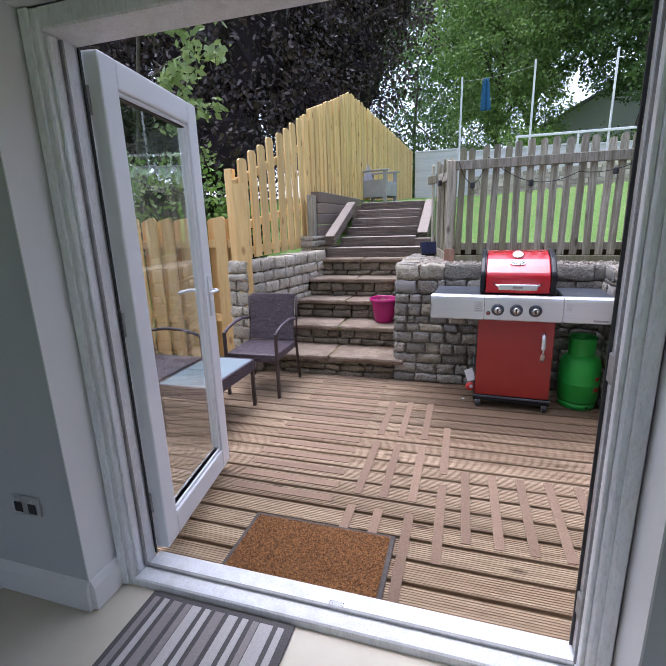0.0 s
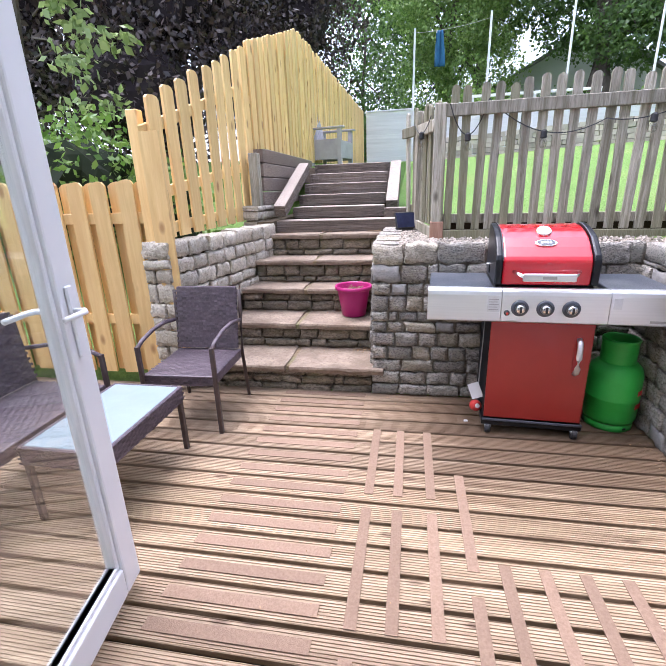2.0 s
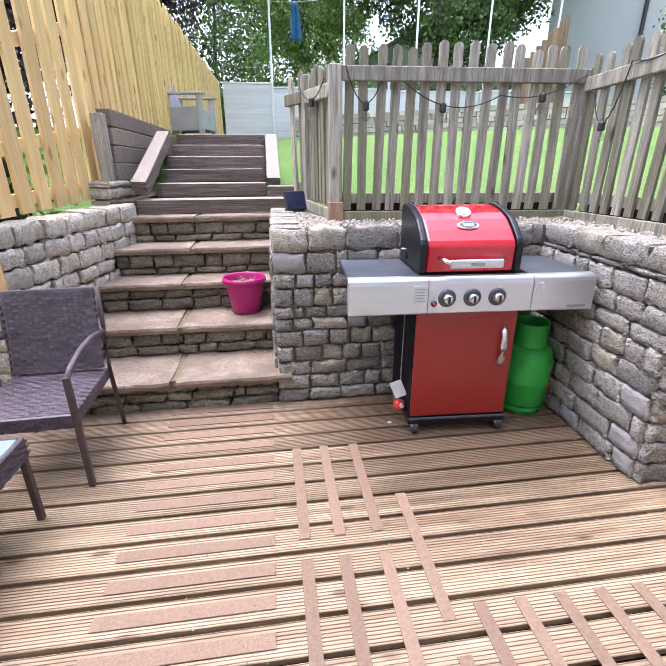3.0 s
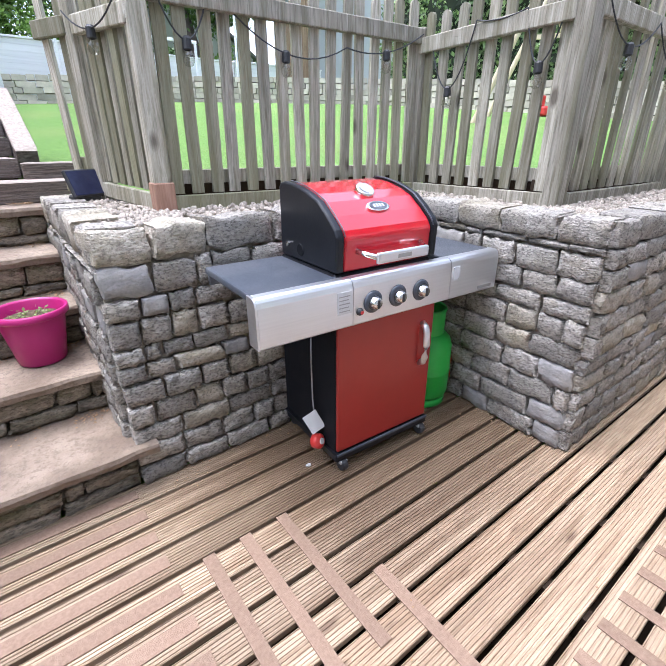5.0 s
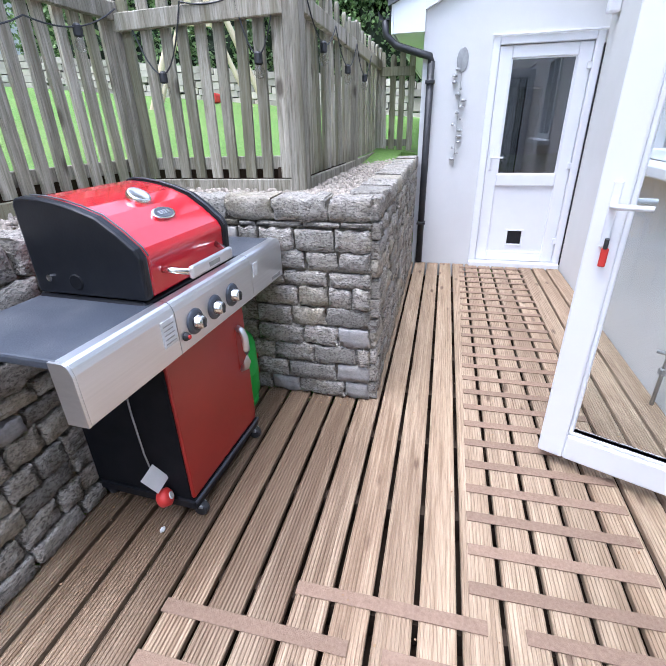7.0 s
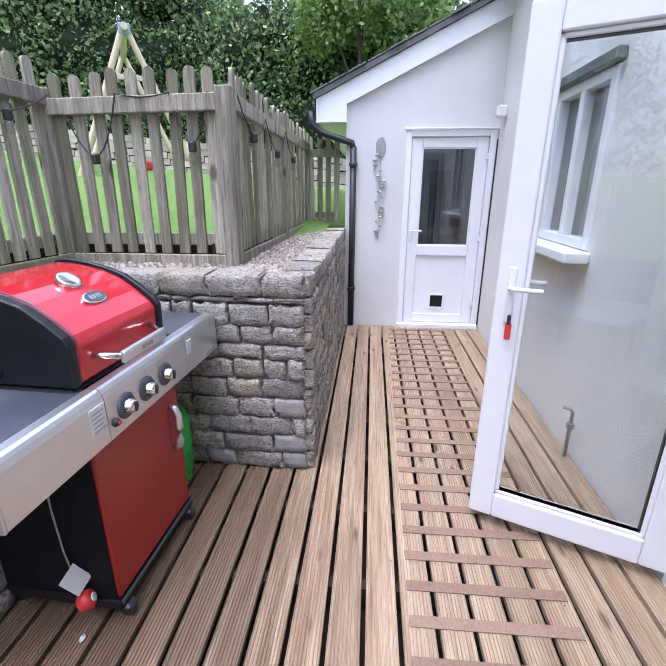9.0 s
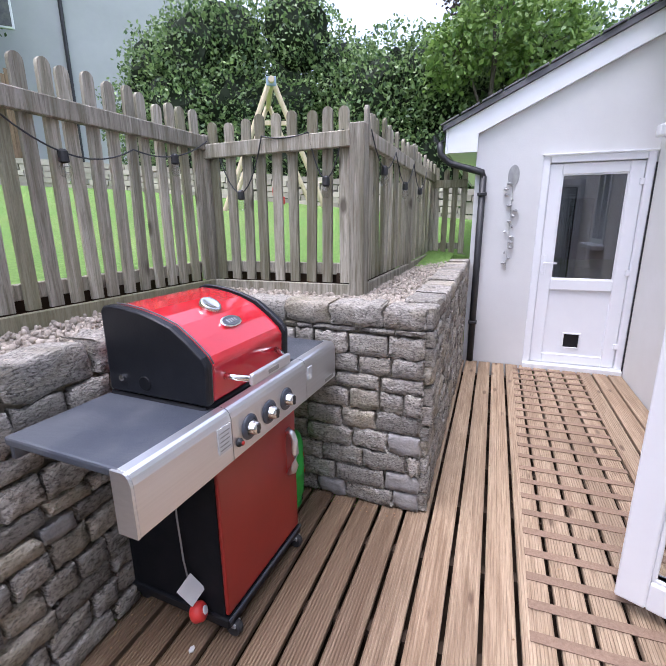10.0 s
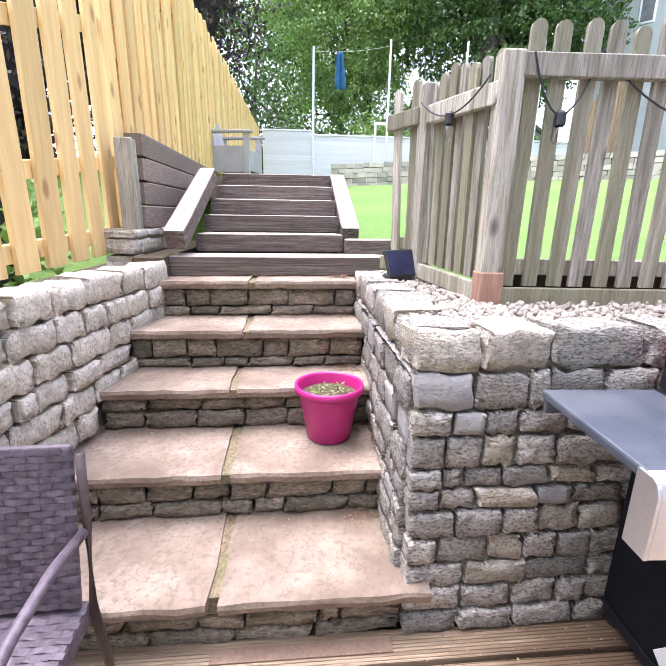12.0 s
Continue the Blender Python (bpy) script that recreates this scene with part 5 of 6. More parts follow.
# ---- rattan seats and table ----
def weave(bm, w, h, at, nx, nz, size=0.006, m=None):
    """Interlaced flat strands over a sheet w by h in the x-z plane, facing -y."""
    for k in range(nz):
        z = h * (k + 0.5) / nz
        for i in range(nx):
            if (i + k) % 2:
                continue
            x = w * (i + 0.5) / nx
            dx, dz, d = w / nx * 0.95, h / nz * 0.46, size
            vs = [bm.verts.new(m @ Vector(p)) for p in ((x - dx, 0.0, z - dz), (x, -d, z - dz), (x + dx, 0.0, z - dz), (x + dx, 0.0, z + dz), (x, -d, z + dz), (x - dx, 0.0, z + dz))]
            bm.faces.new((vs[0], vs[1], vs[4], vs[5]))
            bm.faces.new((vs[1], vs[2], vs[3], vs[4]))


def seat_unit(name, label, category, at, turn, width):
    """An armchair or sofa: woven seat and back on a thin steel frame, front towards local -y."""
    c = thing(name, label, category, at, turn, "brown rattan seats")
    hw, d = width / 2, 0.52
    part("seat", boxed(-hw + 0.02, hw - 0.02, 0.0, d, 0.335, 0.405, 0.012, None, 2), M["rattan"], c, "woven rattan seat")
    bm = bmesh.new()
    weave(bm, width - 0.06, d - 0.03, None, int(width / 0.034), 24, 0.004, pose(-hw + 0.03, 0.015, 0.405, -90, 0, 0))
    bmesh.ops.recalc_face_normals(bm, faces=bm.faces)
    part("seat_weave", bm, M["rattan"], c)
    bm = bmesh.new()
    weave(bm, width - 0.06, 0.065, None, int(width / 0.034), 5, 0.004, pose(-hw + 0.03, 0.0, 0.337))
    part("apron_weave", bm, M["rattan"], c)
    lean = pose(0, d - 0.05, 0.40, -11, 0, 0)
    part("backrest", boxed(-hw + 0.03, hw - 0.03, 0.0, 0.03, 0.02, 0.475, 0.012, lean, 2), M["rattan"], c, "woven rattan backrest")
    bm = bmesh.new()
    weave(bm, width - 0.07, 0.445, None, int(width / 0.034), 24, 0.006, lean @ pose(-hw + 0.035, -0.001, 0.025))
    part("back_weave", bm, M["rattan"], c)
    for s in (-1, 1):
        x = s * (hw - 0.012)
        part("arm", tubed([(x, 0.0, 0.585), (x, 0.06, 0.615), (x, 0.20, 0.645), (x, 0.36, 0.65), (x, d, 0.625)], 0.014, 8), M["rattan"], c, "", True)
        part("leg", boxed(x - 0.014, x + 0.014, -0.014, 0.014, 0.0, 0.60, 0.004), M["frame_brown"], c)
        part("leg", tubed([(x, d + 0.045, 0.0), (x, d - 0.01, 0.38), (x, d + 0.03, 0.65), (x, d + 0.045, 0.84)], 0.013, 8), M["frame_brown"], c, "", True)
    return c


seat_unit("rattan_armchair", "dark brown rattan armchair with thin arms", "armchair", (-1.735, 3.22, 0.0), 2.0, 0.52)
seat_unit("rattan_sofa", "dark brown rattan two-seat sofa", "sofa", (-2.13, 2.52, 0.0), 90, 1.12)

tb = thing("coffee_table", "low rattan table with a pale glass top", "table", (-1.84, 2.70, 0.0), 0, "brown rattan seats")
part("glass_top", boxed(-0.205, 0.205, -0.335, 0.335, 0.412, 0.420, 0.002), M["tableglass"], tb, "pale frosted glass top")
for x0, x1, y0, y1 in ((-0.225, -0.205, -0.355, 0.355), (0.205, 0.225, -0.355, 0.355), (-0.205, 0.205, -0.355, -0.335), (-0.205, 0.205, 0.335, 0.355)):
    part("rim", boxed(x0, x1, y0, y1, 0.325, 0.422, 0.006), M["rattan"], tb)
bm = bmesh.new()
weave(bm, 0.70, 0.09, None, 26, 7, 0.004, pose(0.226, -0.35, 0.328, 0, 0, 90))
weave(bm, 0.44, 0.09, None, 16, 7, 0.004, pose(-0.22, -0.356, 0.328, 0, 0, 0))
part("rim_weave", bm, M["rattan"], tb)
for x in (-0.205, 0.205):
    for y in (-0.335, 0.335):
        part("leg", boxed(x - 0.014, x + 0.014, y - 0.014, y + 0.014, 0.0, 0.33, 0.003), M["frame_brown"], tb)

# ---- magenta pot on the second step ----
pot = thing("plant_pot", "magenta plastic pot with a few cuttings", "plant pot", (-0.775, 4.595, 0.434))
part("pot_body", lathed([(0.0, 0.0), (0.098, 0.0), (0.104, 0.006), (0.142, 0.245), (0.142, 0.25), (0.160, 0.252), (0.163, 0.262), (0.161, 0.285), (0.152, 0.288), (0.146, 0.275), (0.134, 0.22)], 36, cap=False), M["pot"], pot, "", True)
part("soil", lathed([(0.0, 0.232), (0.06, 0.236), (0.138, 0.228)], 24, cap=False), M["soil"], pot)
bm = bmesh.new()
pr = random.Random(12)
for k in range(70):
    a, r = pr.uniform(0, 6.28), 0.10 * math.sqrt(pr.random())
    p = Vector((r * math.cos(a), r * math.sin(a), 0.236 + pr.uniform(0, 0.03)))
    u = Vector((pr.uniform(-1, 1), pr.uniform(-1, 1), pr.uniform(-0.2, 0.6))).normalized() * pr.uniform(0.012, 0.028)
    w = u.cross(Vector((0, 0, 1))).normalized() * 0.008
    bm.faces.new([bm.verts.new(q) for q in (p, p + u * 0.5 + w, p + u, p + u * 0.5 - w)])
part("cuttings", bm, M["lightgreen"], pot, "pale green plant cuttings")

pot.scale = (1.0, 1.0, 0.94)

# ---- solar light on the gravel ----
sl = thing("solar_light", "dark solar panel light on the gravel bed", "solar light", (-0.35, 5.12, 1.105), 25)
part("base", boxed(-0.07, 0.07, -0.05, 0.06, 0.0, 0.04, 0.01), M["blackplastic"], sl)
part("panel", boxed(-0.10, 0.10, -0.012, 0.012, 0.0, 0.155, 0.005, pose(0, -0.05, 0.03, -24, 0, 0)), M["blackplastic"], sl)
part("solar_cell", boxed(-0.09, 0.09, -0.0145, -0.012, 0.010, 0.145, 0.0, pose(0, -0.05, 0.03, -24, 0, 0)), M["solar"], sl, "blue-black solar cells")


# ---- pebbles, litter ----
def pebble_bed(name, label, areas, count, seed, r=(0.009, 0.021)):
    rng = random.Random(seed)
    bm = bmesh.new()
    total = sum((b - a) * (d - c) for a, b, c, d, z in areas)
    for a, b, c, d, z in areas:
        for k in range(int(count * (b - a) * (d - c) / total)):
            s = rng.uniform(*r)
            m = pose(rng.uniform(a, b), rng.uniform(c, d), z + rng.uniform(-0.004, 0.014), rng.uniform(0, 360), rng.uniform(0, 360), rng.uniform(0, 360)) @ Matrix.Diagonal((s, s * rng.uniform(0.6, 1), s * rng.uniform(0.4, 0.75), 1))
            bmesh.ops.create_icosphere(bm, subdivisions=1, radius=1.0, matrix=m)
    ob = part(name, bm, M["pebble"], None, "", True)
    return tagged(ob, label, "gravel", kind="stuff")


bed = setting("ground_bed", "cream gravel bed on top of the stone walls", "gravel bed")
for a, b, c, d in ((-0.50, -0.10, 4.05, 5.75), (-0.10, 1.75, 4.05, 4.60), (1.25, 1.75, 3.0, 4.05), (1.75, 4.0, 3.0, 3.42)):
    part("bed", boxed(a, b, c, d, 0.8, 1.095), M["mortar"], bed)
AREAS = [(-0.50, -0.12, 4.08, 5.5, 1.095), (-0.12, 1.3, 4.08, 4.46, 1.095), (1.3, 1.6, 3.05, 4.4, 1.095), (1.3, 3.97, 3.05, 3.34, 1.095)]
for i, ar in enumerate(AREAS):
    pebble_bed("pebbles", "cream rounded pebbles on the wall top", [ar], (1700, 900, 750, 1900)[i], 20 + i)
bm = bmesh.new()
lr = random.Random(31)
for k in range(700):
    st = lr.choice((0, 1, 2, 3, 4, 4))
    y, z = FLOOR[st]
    y2 = FLOOR[st + 1][0] if st < 4 else 5.5
    p = Vector((lr.uniform(-1.9, -0.6) if lr.random() < 0.4 else -0.6 - abs(lr.gauss(0, 0.07)), y2 - abs(lr.gauss(0, 0.05)) + 0.02, z + 0.006))
    u = Vector((lr.uniform(-1, 1), lr.uniform(-1, 1), lr.uniform(0, 0.5))).normalized() * lr.uniform(0.006, 0.018)
    w = u.cross(Vector((0, 0, 1))) * 0.4
    bm.faces.new([bm.verts.new(q) for q in (p, p + u * 0.5 + w, p + u, p + u * 0.5 - w)])
for k in range(330):
    near = lr.random()
    if near < 0.45:
        p = Vector((lr.uniform(-0.5, 1.1), 3.89 - abs(lr.gauss(0, 0.07)), 0.004))
    elif near < 0.7:
        p = Vector((1.14 - abs(lr.gauss(0, 0.05)), lr.uniform(2.95, 3.85), 0.004))
    else:
        p = Vector((lr.uniform(-1.0, 3.6), lr.uniform(1.5, 2.86), 0.004))
    u = Vector((lr.uniform(-1, 1), lr.uniform(-1, 1), lr.uniform(0, 0.4))).normalized() * lr.uniform(0.005, 0.014)
    w = u.cross(Vector((0, 0, 1))) * 0.4
    bm.faces.new([bm.verts.new(q) for q in (p, p + u * 0.5 + w, p + u, p + u * 0.5 - w)])
tagged(part("leaf_litter", bm, M["litter"]), "dry brown leaf litter on steps and deck", "leaf litter", kind="stuff")
chip = thing("stone_chip", "small pale stone chip on the deck", "stone chip", (0.10, 3.56, 0.0))
cb = bmesh.new()
bmesh.ops.create_icosphere(cb, subdivisions=1, radius=1.0, matrix=pose(0, 0, 0.008) @ Matrix.Diagonal((0.016, 0.011, 0.008, 1)))
part("chip", cb, M["label"], chip)


# ---- string lights along the picket fence ----
def string_lights():
    s = thing("string_lights", "black cable of festoon lights on the fence", "string lights", (0, 0, 0))
    runs = [((-0.28, 5.10, 2.02), (-0.16, 4.55, 2.0), 0.10), ((-0.03, 4.47, 2.06), (0.24, 4.48, 2.08), 0.22), ((0.24, 4.48, 2.08), (1.0, 4.41, 1.90), 0.15), ((1.0, 4.41, 1.90), (1.56, 4.355, 2.02), 0.06),
            ((1.57, 4.30, 2.0), (1.54, 3.96, 2.02), 0.30), ((1.54, 3.96, 2.02), (1.535, 3.66, 2.02), 0.02), ((1.535, 3.66, 2.02), (1.53, 3.45, 2.02), 0.25), ((1.60, 3.31, 2.02), (2.2, 3.30, 1.98), 0.15),
            ((2.2, 3.30, 1.98), (2.9, 3.30, 1.98), 0.18), ((2.9, 3.30, 1.98), (3.6, 3.30, 1.98), 0.18)]
    for a, b, d in runs:
        pts = sag(a, b, d, 12)
        part("cable", tubed(pts, 0.0038, 6), M["blackplastic"], s)
        if d > 0.05:
            p = pts[6]
            so = part("socket", lathed([(0.0, 0.016), (0.012, 0.014), (0.021, 0.004), (0.022, -0.038), (0.015, -0.043)], 12, (p.x, p.y, p.z), False), M["blackplastic"], s)
            part("bulb", lathed([(0.013, -0.043), (0.026, -0.064), (0.028, -0.085), (0.017, -0.104), (0.0, -0.109)], 14, (p.x, p.y, p.z), False), M["bulb"], so, "clear glass bulb", True)


string_lights()


# ---- the upper garden ----
sw = thing("swing_frame", "yellow timber swing frame on the lawn", "swing", (6.99, 6.70, lawn_z(6.99, 6.70)), -60)
H = 2.33
for y in (-0.0, 1.9):
    for s in (-1, 1):
        part("leg", rodded((s * 1.0, y, 0), (s * 0.03, y, H), 0.05, None, 10), M["palepine"], sw)
    part("brace", boxed(-0.36, 0.36, y - 0.025, y + 0.025, H * 0.68, H * 0.68 + 0.08, 0.005), M["palepine"], sw)
part("beam", rodded((0, -0.15, H), (0, 2.05, H), 0.055, None, 10), M["palepine"], sw)
part("beam_bracket", boxed(-0.09, 0.09, -0.06, 0.06, H - 0.09, H + 0.07, 0.01), M["bluesteel"], sw, "blue steel bracket")
toy = thing("toy_seat", "small red plastic toy on the lawn", "toy", (9.3, 7.8, lawn_z(9.3, 7.8)))
part("toy_body", boxed(-0.14, 0.14, -0.12, 0.12, 0.0, 0.2, 0.05, None, 2), M["redplastic"], toy)
part("toy_back", boxed(-0.14, 0.14, 0.06, 0.12, 0.2, 0.42, 0.03, None, 2), M["redplastic"], toy)

ch = thing("garden_chair", "grey painted slatted garden chair above the steps", "chair", (-1.55, 9.6, 1.93), 78)
for x in (-0.29, 0.29):
    part("leg", boxed(x - 0.03, x + 0.03, -0.05, 0.03, 0.0, 0.62, 0.005), M["greychair"], ch)
    part("leg", boxed(x - 0.03, x + 0.03, 0.50, 0.56, 0.0, 0.62, 0.005), M["greychair"], ch)
    part("arm", boxed(x - 0.06, x + 0.06, -0.10, 0.60, 0.62, 0.65, 0.006), M["greychair"], ch)
    part("side_panel", boxed(x - 0.012, x + 0.012, 0.03, 0.50, 0.10, 0.45, 0.004), M["greychair"], ch)
for k in range(5):
    part("seat_slat", boxed(-0.27, 0.27, 0.10 * k - 0.03, 0.10 * k + 0.055, 0.40 - 0.012 * k, 0.42 - 0.012 * k, 0.004), M["greychair"], ch)
part("front_board", boxed(-0.27, 0.27, -0.05, -0.03, 0.12, 0.40, 0.004), M["greychair"], ch)
for k in range(6):
    part("back_slat", boxed(-0.26 + 0.088 * k, -0.18 + 0.088 * k, 0.0, 0.02, 0.0, 0.72, 0.006, pose(0, 0.46, 0.36, -16, 0, 0)), M["greychair"], ch)

whitewall = setting("wall_boarded", "white boarded garden wall along the top", "wall")
board = link_mesh("plank", boxed(-0.5, 0.5, -0.012, 0.012, -0.073, 0.073, 0.006), M["whiteboard"])
for x0, x1, zt, z0 in ((-2.0, -0.35, 4.12, 2.2), (-0.30, 3.4, 4.0, 2.2), (3.45, 7.2, 3.95, 2.3), (7.25, 11.0, 4.0, 2.3)):
    n = int((zt - z0) / 0.15)
    for k in range(n):
        piece("plank", board, whitewall, pose((x0 + x1) / 2, 18.4, zt - 0.075 - 0.15 * k, 4, 0, 0) @ Matrix.Diagonal((x1 - x0, 1, 1, 1)))
    part("backing", boxed(x0, x1, 18.43, 18.5, z0 - 0.3, zt - 0.02), M["whiteboard"], whitewall)
    part("capping", boxed(x0 - 0.02, x1 + 0.02, 18.34, 18.52, zt, zt + 0.05, 0.006), M["whiteboard"], whitewall)
for k, (x, y) in enumerate(((-0.33, 18.2), (2.1, 18.0), (4.6, 18.0), (7.2, 18.1), (9.3, 17.4))):
    pl = thing("garden_pole", "slim pale pole standing on the upper lawn", "pole", (x, y, lawn_z(x, y) - 0.02), 0, "upper garden poles")
    part("shaft", rodded((0, 0, 0), (0.02, 0, 4.2 + 0.1 * (k % 2)), 0.04, 0.035, 10), M["whiteboard"], pl)
rail = thing("white_rail", "white painted rail along the upper terrace", "rail", (0, 0, 0))
part("bar", boxed(1.6, 5.6, 17.6, 17.66, 4.25, 4.33, 0.01), M["whiteboard"], rail)
for x in (1.65, 3.6, 5.55):
    part("upright", boxed(x - 0.035, x + 0.035, 17.6, 17.66, 2.2, 4.25, 0.006), M["whiteboard"], rail)

# unseen washing line added between two poles to carry the blue cloth
line_z = lawn_z(-0.33, 18.2) + 4.05
wash = thing("washing_line", "thin line tied between two garden poles", "washing line", (0, 0, 0))
part("line", tubed(sag((-0.315, 18.2, line_z), (2.115, 18.0, lawn_z(2.1, 18.0) + 4.1), 0.08, 12), 0.006, 6), M["grey"], wash)
cloth = thing("hanging_cloth", "faded blue cloth hanging on the washing line", "cloth", (0.56, 18.127, line_z - 1.11))
cv = bmesh.new()
grid = [[cv.verts.new((-0.17 + 0.34 * i / 8 * (0.6 + 0.4 * j / 10), 0.05 * math.sin(i * 1.5 + j * 0.3), 1.08 - 1.05 * j / 10)) for i in range(9)] for j in range(11)]
for j in range(10):
    for i in range(8):
        cv.faces.new((grid[j][i], grid[j][i + 1], grid[j + 1][i + 1], grid[j + 1][i]))
sheet = part("sheet", cv, M["bluecloth"], cloth, "", True)
sheet.modifiers.new("thickness", "SOLIDIFY").thickness = 0.03
part("peg", boxed(-0.16, -0.14, -0.02, 0.02, 1.03, 1.12, 0.003), M["palepine"], cloth)

# low rubble wall round the lawn, far off: joined blocks
low_wall = bmesh.new()
wr = random.Random(77)
corners = [(0.2, 17.3), (5.0, 16.6), (9.3, 13.0), (10.2, 8.0), (10.2, 2.0)]
for (ax, ay), (bx, by) in zip(corners, corners[1:]):
    ln = math.hypot(bx - ax, by - ay)
    ang = math.degrees(math.atan2(by - ay, bx - ax))
    for c in range(5):
        s = 0.0
        while s < ln:
            w = wr.uniform(0.18, 0.5)
            x, y = ax + (bx - ax) * s / ln, ay + (by - ay) * s / ln
            z = lawn_z(x, y) - 0.06 + 0.15 * c
            box(low_wall, 0.01, w - 0.01, -0.03 + wr.uniform(-0.02, 0.02), 0.25, 0.005, 0.14, 0.0, pose(x, y, z, 0, wr.uniform(-2, 2), ang))
            s += w
part_w = tagged(part("wall_rubble", low_wall, surface("pale_rubble", (0.34, 0.30, 0.25), (0.56, 0.50, 0.42), 3, rough=0.9, bump=0.6, bump_scale=10, vary=0.3, pieces="island")), "low pale rubble wall round the lawn", "stone wall", kind="structure")


bank_fence = thing("board_fence", "brown close-boarded fence stepping up the bank", "fence", (7.1, 15.3, 2.3))
for k in range(8):
    top = 2.15 + 0.155 * k
    piece("board", link_mesh("board", boxed(-0.075, 0.075, -0.012, 0.012, 0.0, top, 0.004), M["brownfence"]), bank_fence, pose(0.08 + 0.158 * k, 0, 0))
for z in (0.5, 1.7):
    part("rail", boxed(0, 1.27, 0.013, 0.05, z, z + 0.08, 0.004), M["brownfence"], bank_fence)


def far_house(label, at, turn, w, d, h, rise, wall, windows):
    f = thing("house", label, "house", at, turn)
    part("wall", boxed(-w / 2, w / 2, -d / 2, d / 2, -1.0, h), M[wall], f)
    part("gable", extruded([(-w / 2 + 0.05, h - 0.01), (w / 2 - 0.05, h - 0.01), (0, h + rise - 0.1)], -d / 2 + 0.02, d / 2 - 0.02, "y"), M[wall], f)
    for s in (-1, 1):
        part("roof", extruded([(s * (w / 2 + 0.35), h - 0.25), (0, h + rise), (0, h + rise + 0.18), (s * (w / 2 + 0.35), h - 0.07)], -d / 2 - 0.3, d / 2 + 0.3, "y"), M["farroof"], f)
    for x, z, ww, hh in windows:
        wd = part("window", boxed(x - ww / 2, x + ww / 2, -d / 2 - 0.06, -d / 2 + 0.02, z, z + hh, 0.02), M["white"], f)
        part("pane", boxed(x - ww / 2 + 0.08, x + ww / 2 - 0.08, -d / 2 - 0.075, -d / 2 - 0.062, z + 0.08, z + hh - 0.08), M["slate"], wd)
    return f


big = far_house("tall white rendered house beyond the hedge", (18.9, 22.9, 2.0), -43, 10.0, 8.0, 14.0, 3.2, "farwall", ((-3.4, 7.3, 0.6, 1.5),))
part("downpipe", rodded((-1.32, -4.08, -0.9), (-1.32, -4.08, 14.0), 0.08, None, 8), M["blackplastic"], big)
far_house("low grey house among the trees", (8.5, 33.0, 3.0), 8, 11.0, 7.0, 3.2, 3.0, "farwall", ((-3, 0.9, 1.3, 1.3), (0.5, 0.9, 1.3, 1.3), (3.6, 0.9, 1.3, 1.3)))
far_house("small white house beyond the low fence", (-19.0, 19.5, 0.5), 35, 6.0, 5.0, 3.2, 2.2, "render", ((0.5, 1.6, 0.9, 1.1),))


# ---- trees and hedges ----
def leaf_mass(lobes, count, size, seed, shell=0.55, droop=0.2):
    """Small folded leaves scattered in the outer part of uneven lobes (x, y, z, rx, ry, rz)."""
    rng = np.random.default_rng(seed)
    vol = np.array([l[3] * l[4] * l[5] for l in lobes]) ** 0.75
    pick = rng.choice(len(lobes), count, p=vol / vol.sum())
    L = np.array(lobes)[pick]
    d = rng.normal(size=(count, 3))
    d /= np.linalg.norm(d, axis=1)[:, None]
    rad = shell + (1 - shell) * rng.random(count) ** 0.6
    wob = 1 + 0.22 * np.sin(d[:, 0] * 7 + pick) * np.cos(d[:, 1] * 6 + pick * 2.1) + 0.14 * np.sin(d[:, 2] * 11 + pick * 1.3)
    c = L[:, :3] + d * (rad * wob)[:, None] * L[:, 3:6]
    # gather leaves into sprays
    c += rng.normal(size=(count, 3)) * 0.06
    u = rng.normal(size=(count, 3))
    u[:, 2] -= droop
    u /= np.linalg.norm(u, axis=1)[:, None]
    w = np.cross(u, rng.normal(size=(count, 3)))
    w /= np.linalg.norm(w, axis=1)[:, None]
    s = size * (0.6 + 0.8 * rng.random(count))[:, None]
    v = np.empty((count, 4, 3))
    v[:, 0], v[:, 2] = c - u * s * 0.5, c + u * s * 0.5
    v[:, 1], v[:, 3] = c + w * s * 0.30, c - w * s * 0.30
    f = np.arange(count * 4).reshape(count, 4)
    me = bpy.data.meshes.new("leaves")
    me.from_pydata(v.reshape(-1, 3).tolist(), [], f.tolist())
    return me


def leaf_object(name, lobes, count, size, seed, material, parent, label="", shell=0.55):
    me = leaf_mass(lobes, count, size, seed, shell)
    me.materials.append(material)
    ob = new(name, me)
    ob.parent = parent
    if label:
        tagged(ob, label)
    return ob


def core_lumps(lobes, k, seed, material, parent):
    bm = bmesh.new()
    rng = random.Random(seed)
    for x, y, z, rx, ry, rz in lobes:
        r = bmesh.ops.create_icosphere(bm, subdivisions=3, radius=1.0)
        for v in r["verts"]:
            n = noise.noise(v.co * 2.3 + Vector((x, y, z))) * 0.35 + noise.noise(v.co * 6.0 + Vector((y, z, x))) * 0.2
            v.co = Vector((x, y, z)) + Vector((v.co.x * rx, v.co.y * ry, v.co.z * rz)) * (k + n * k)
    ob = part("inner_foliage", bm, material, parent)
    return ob


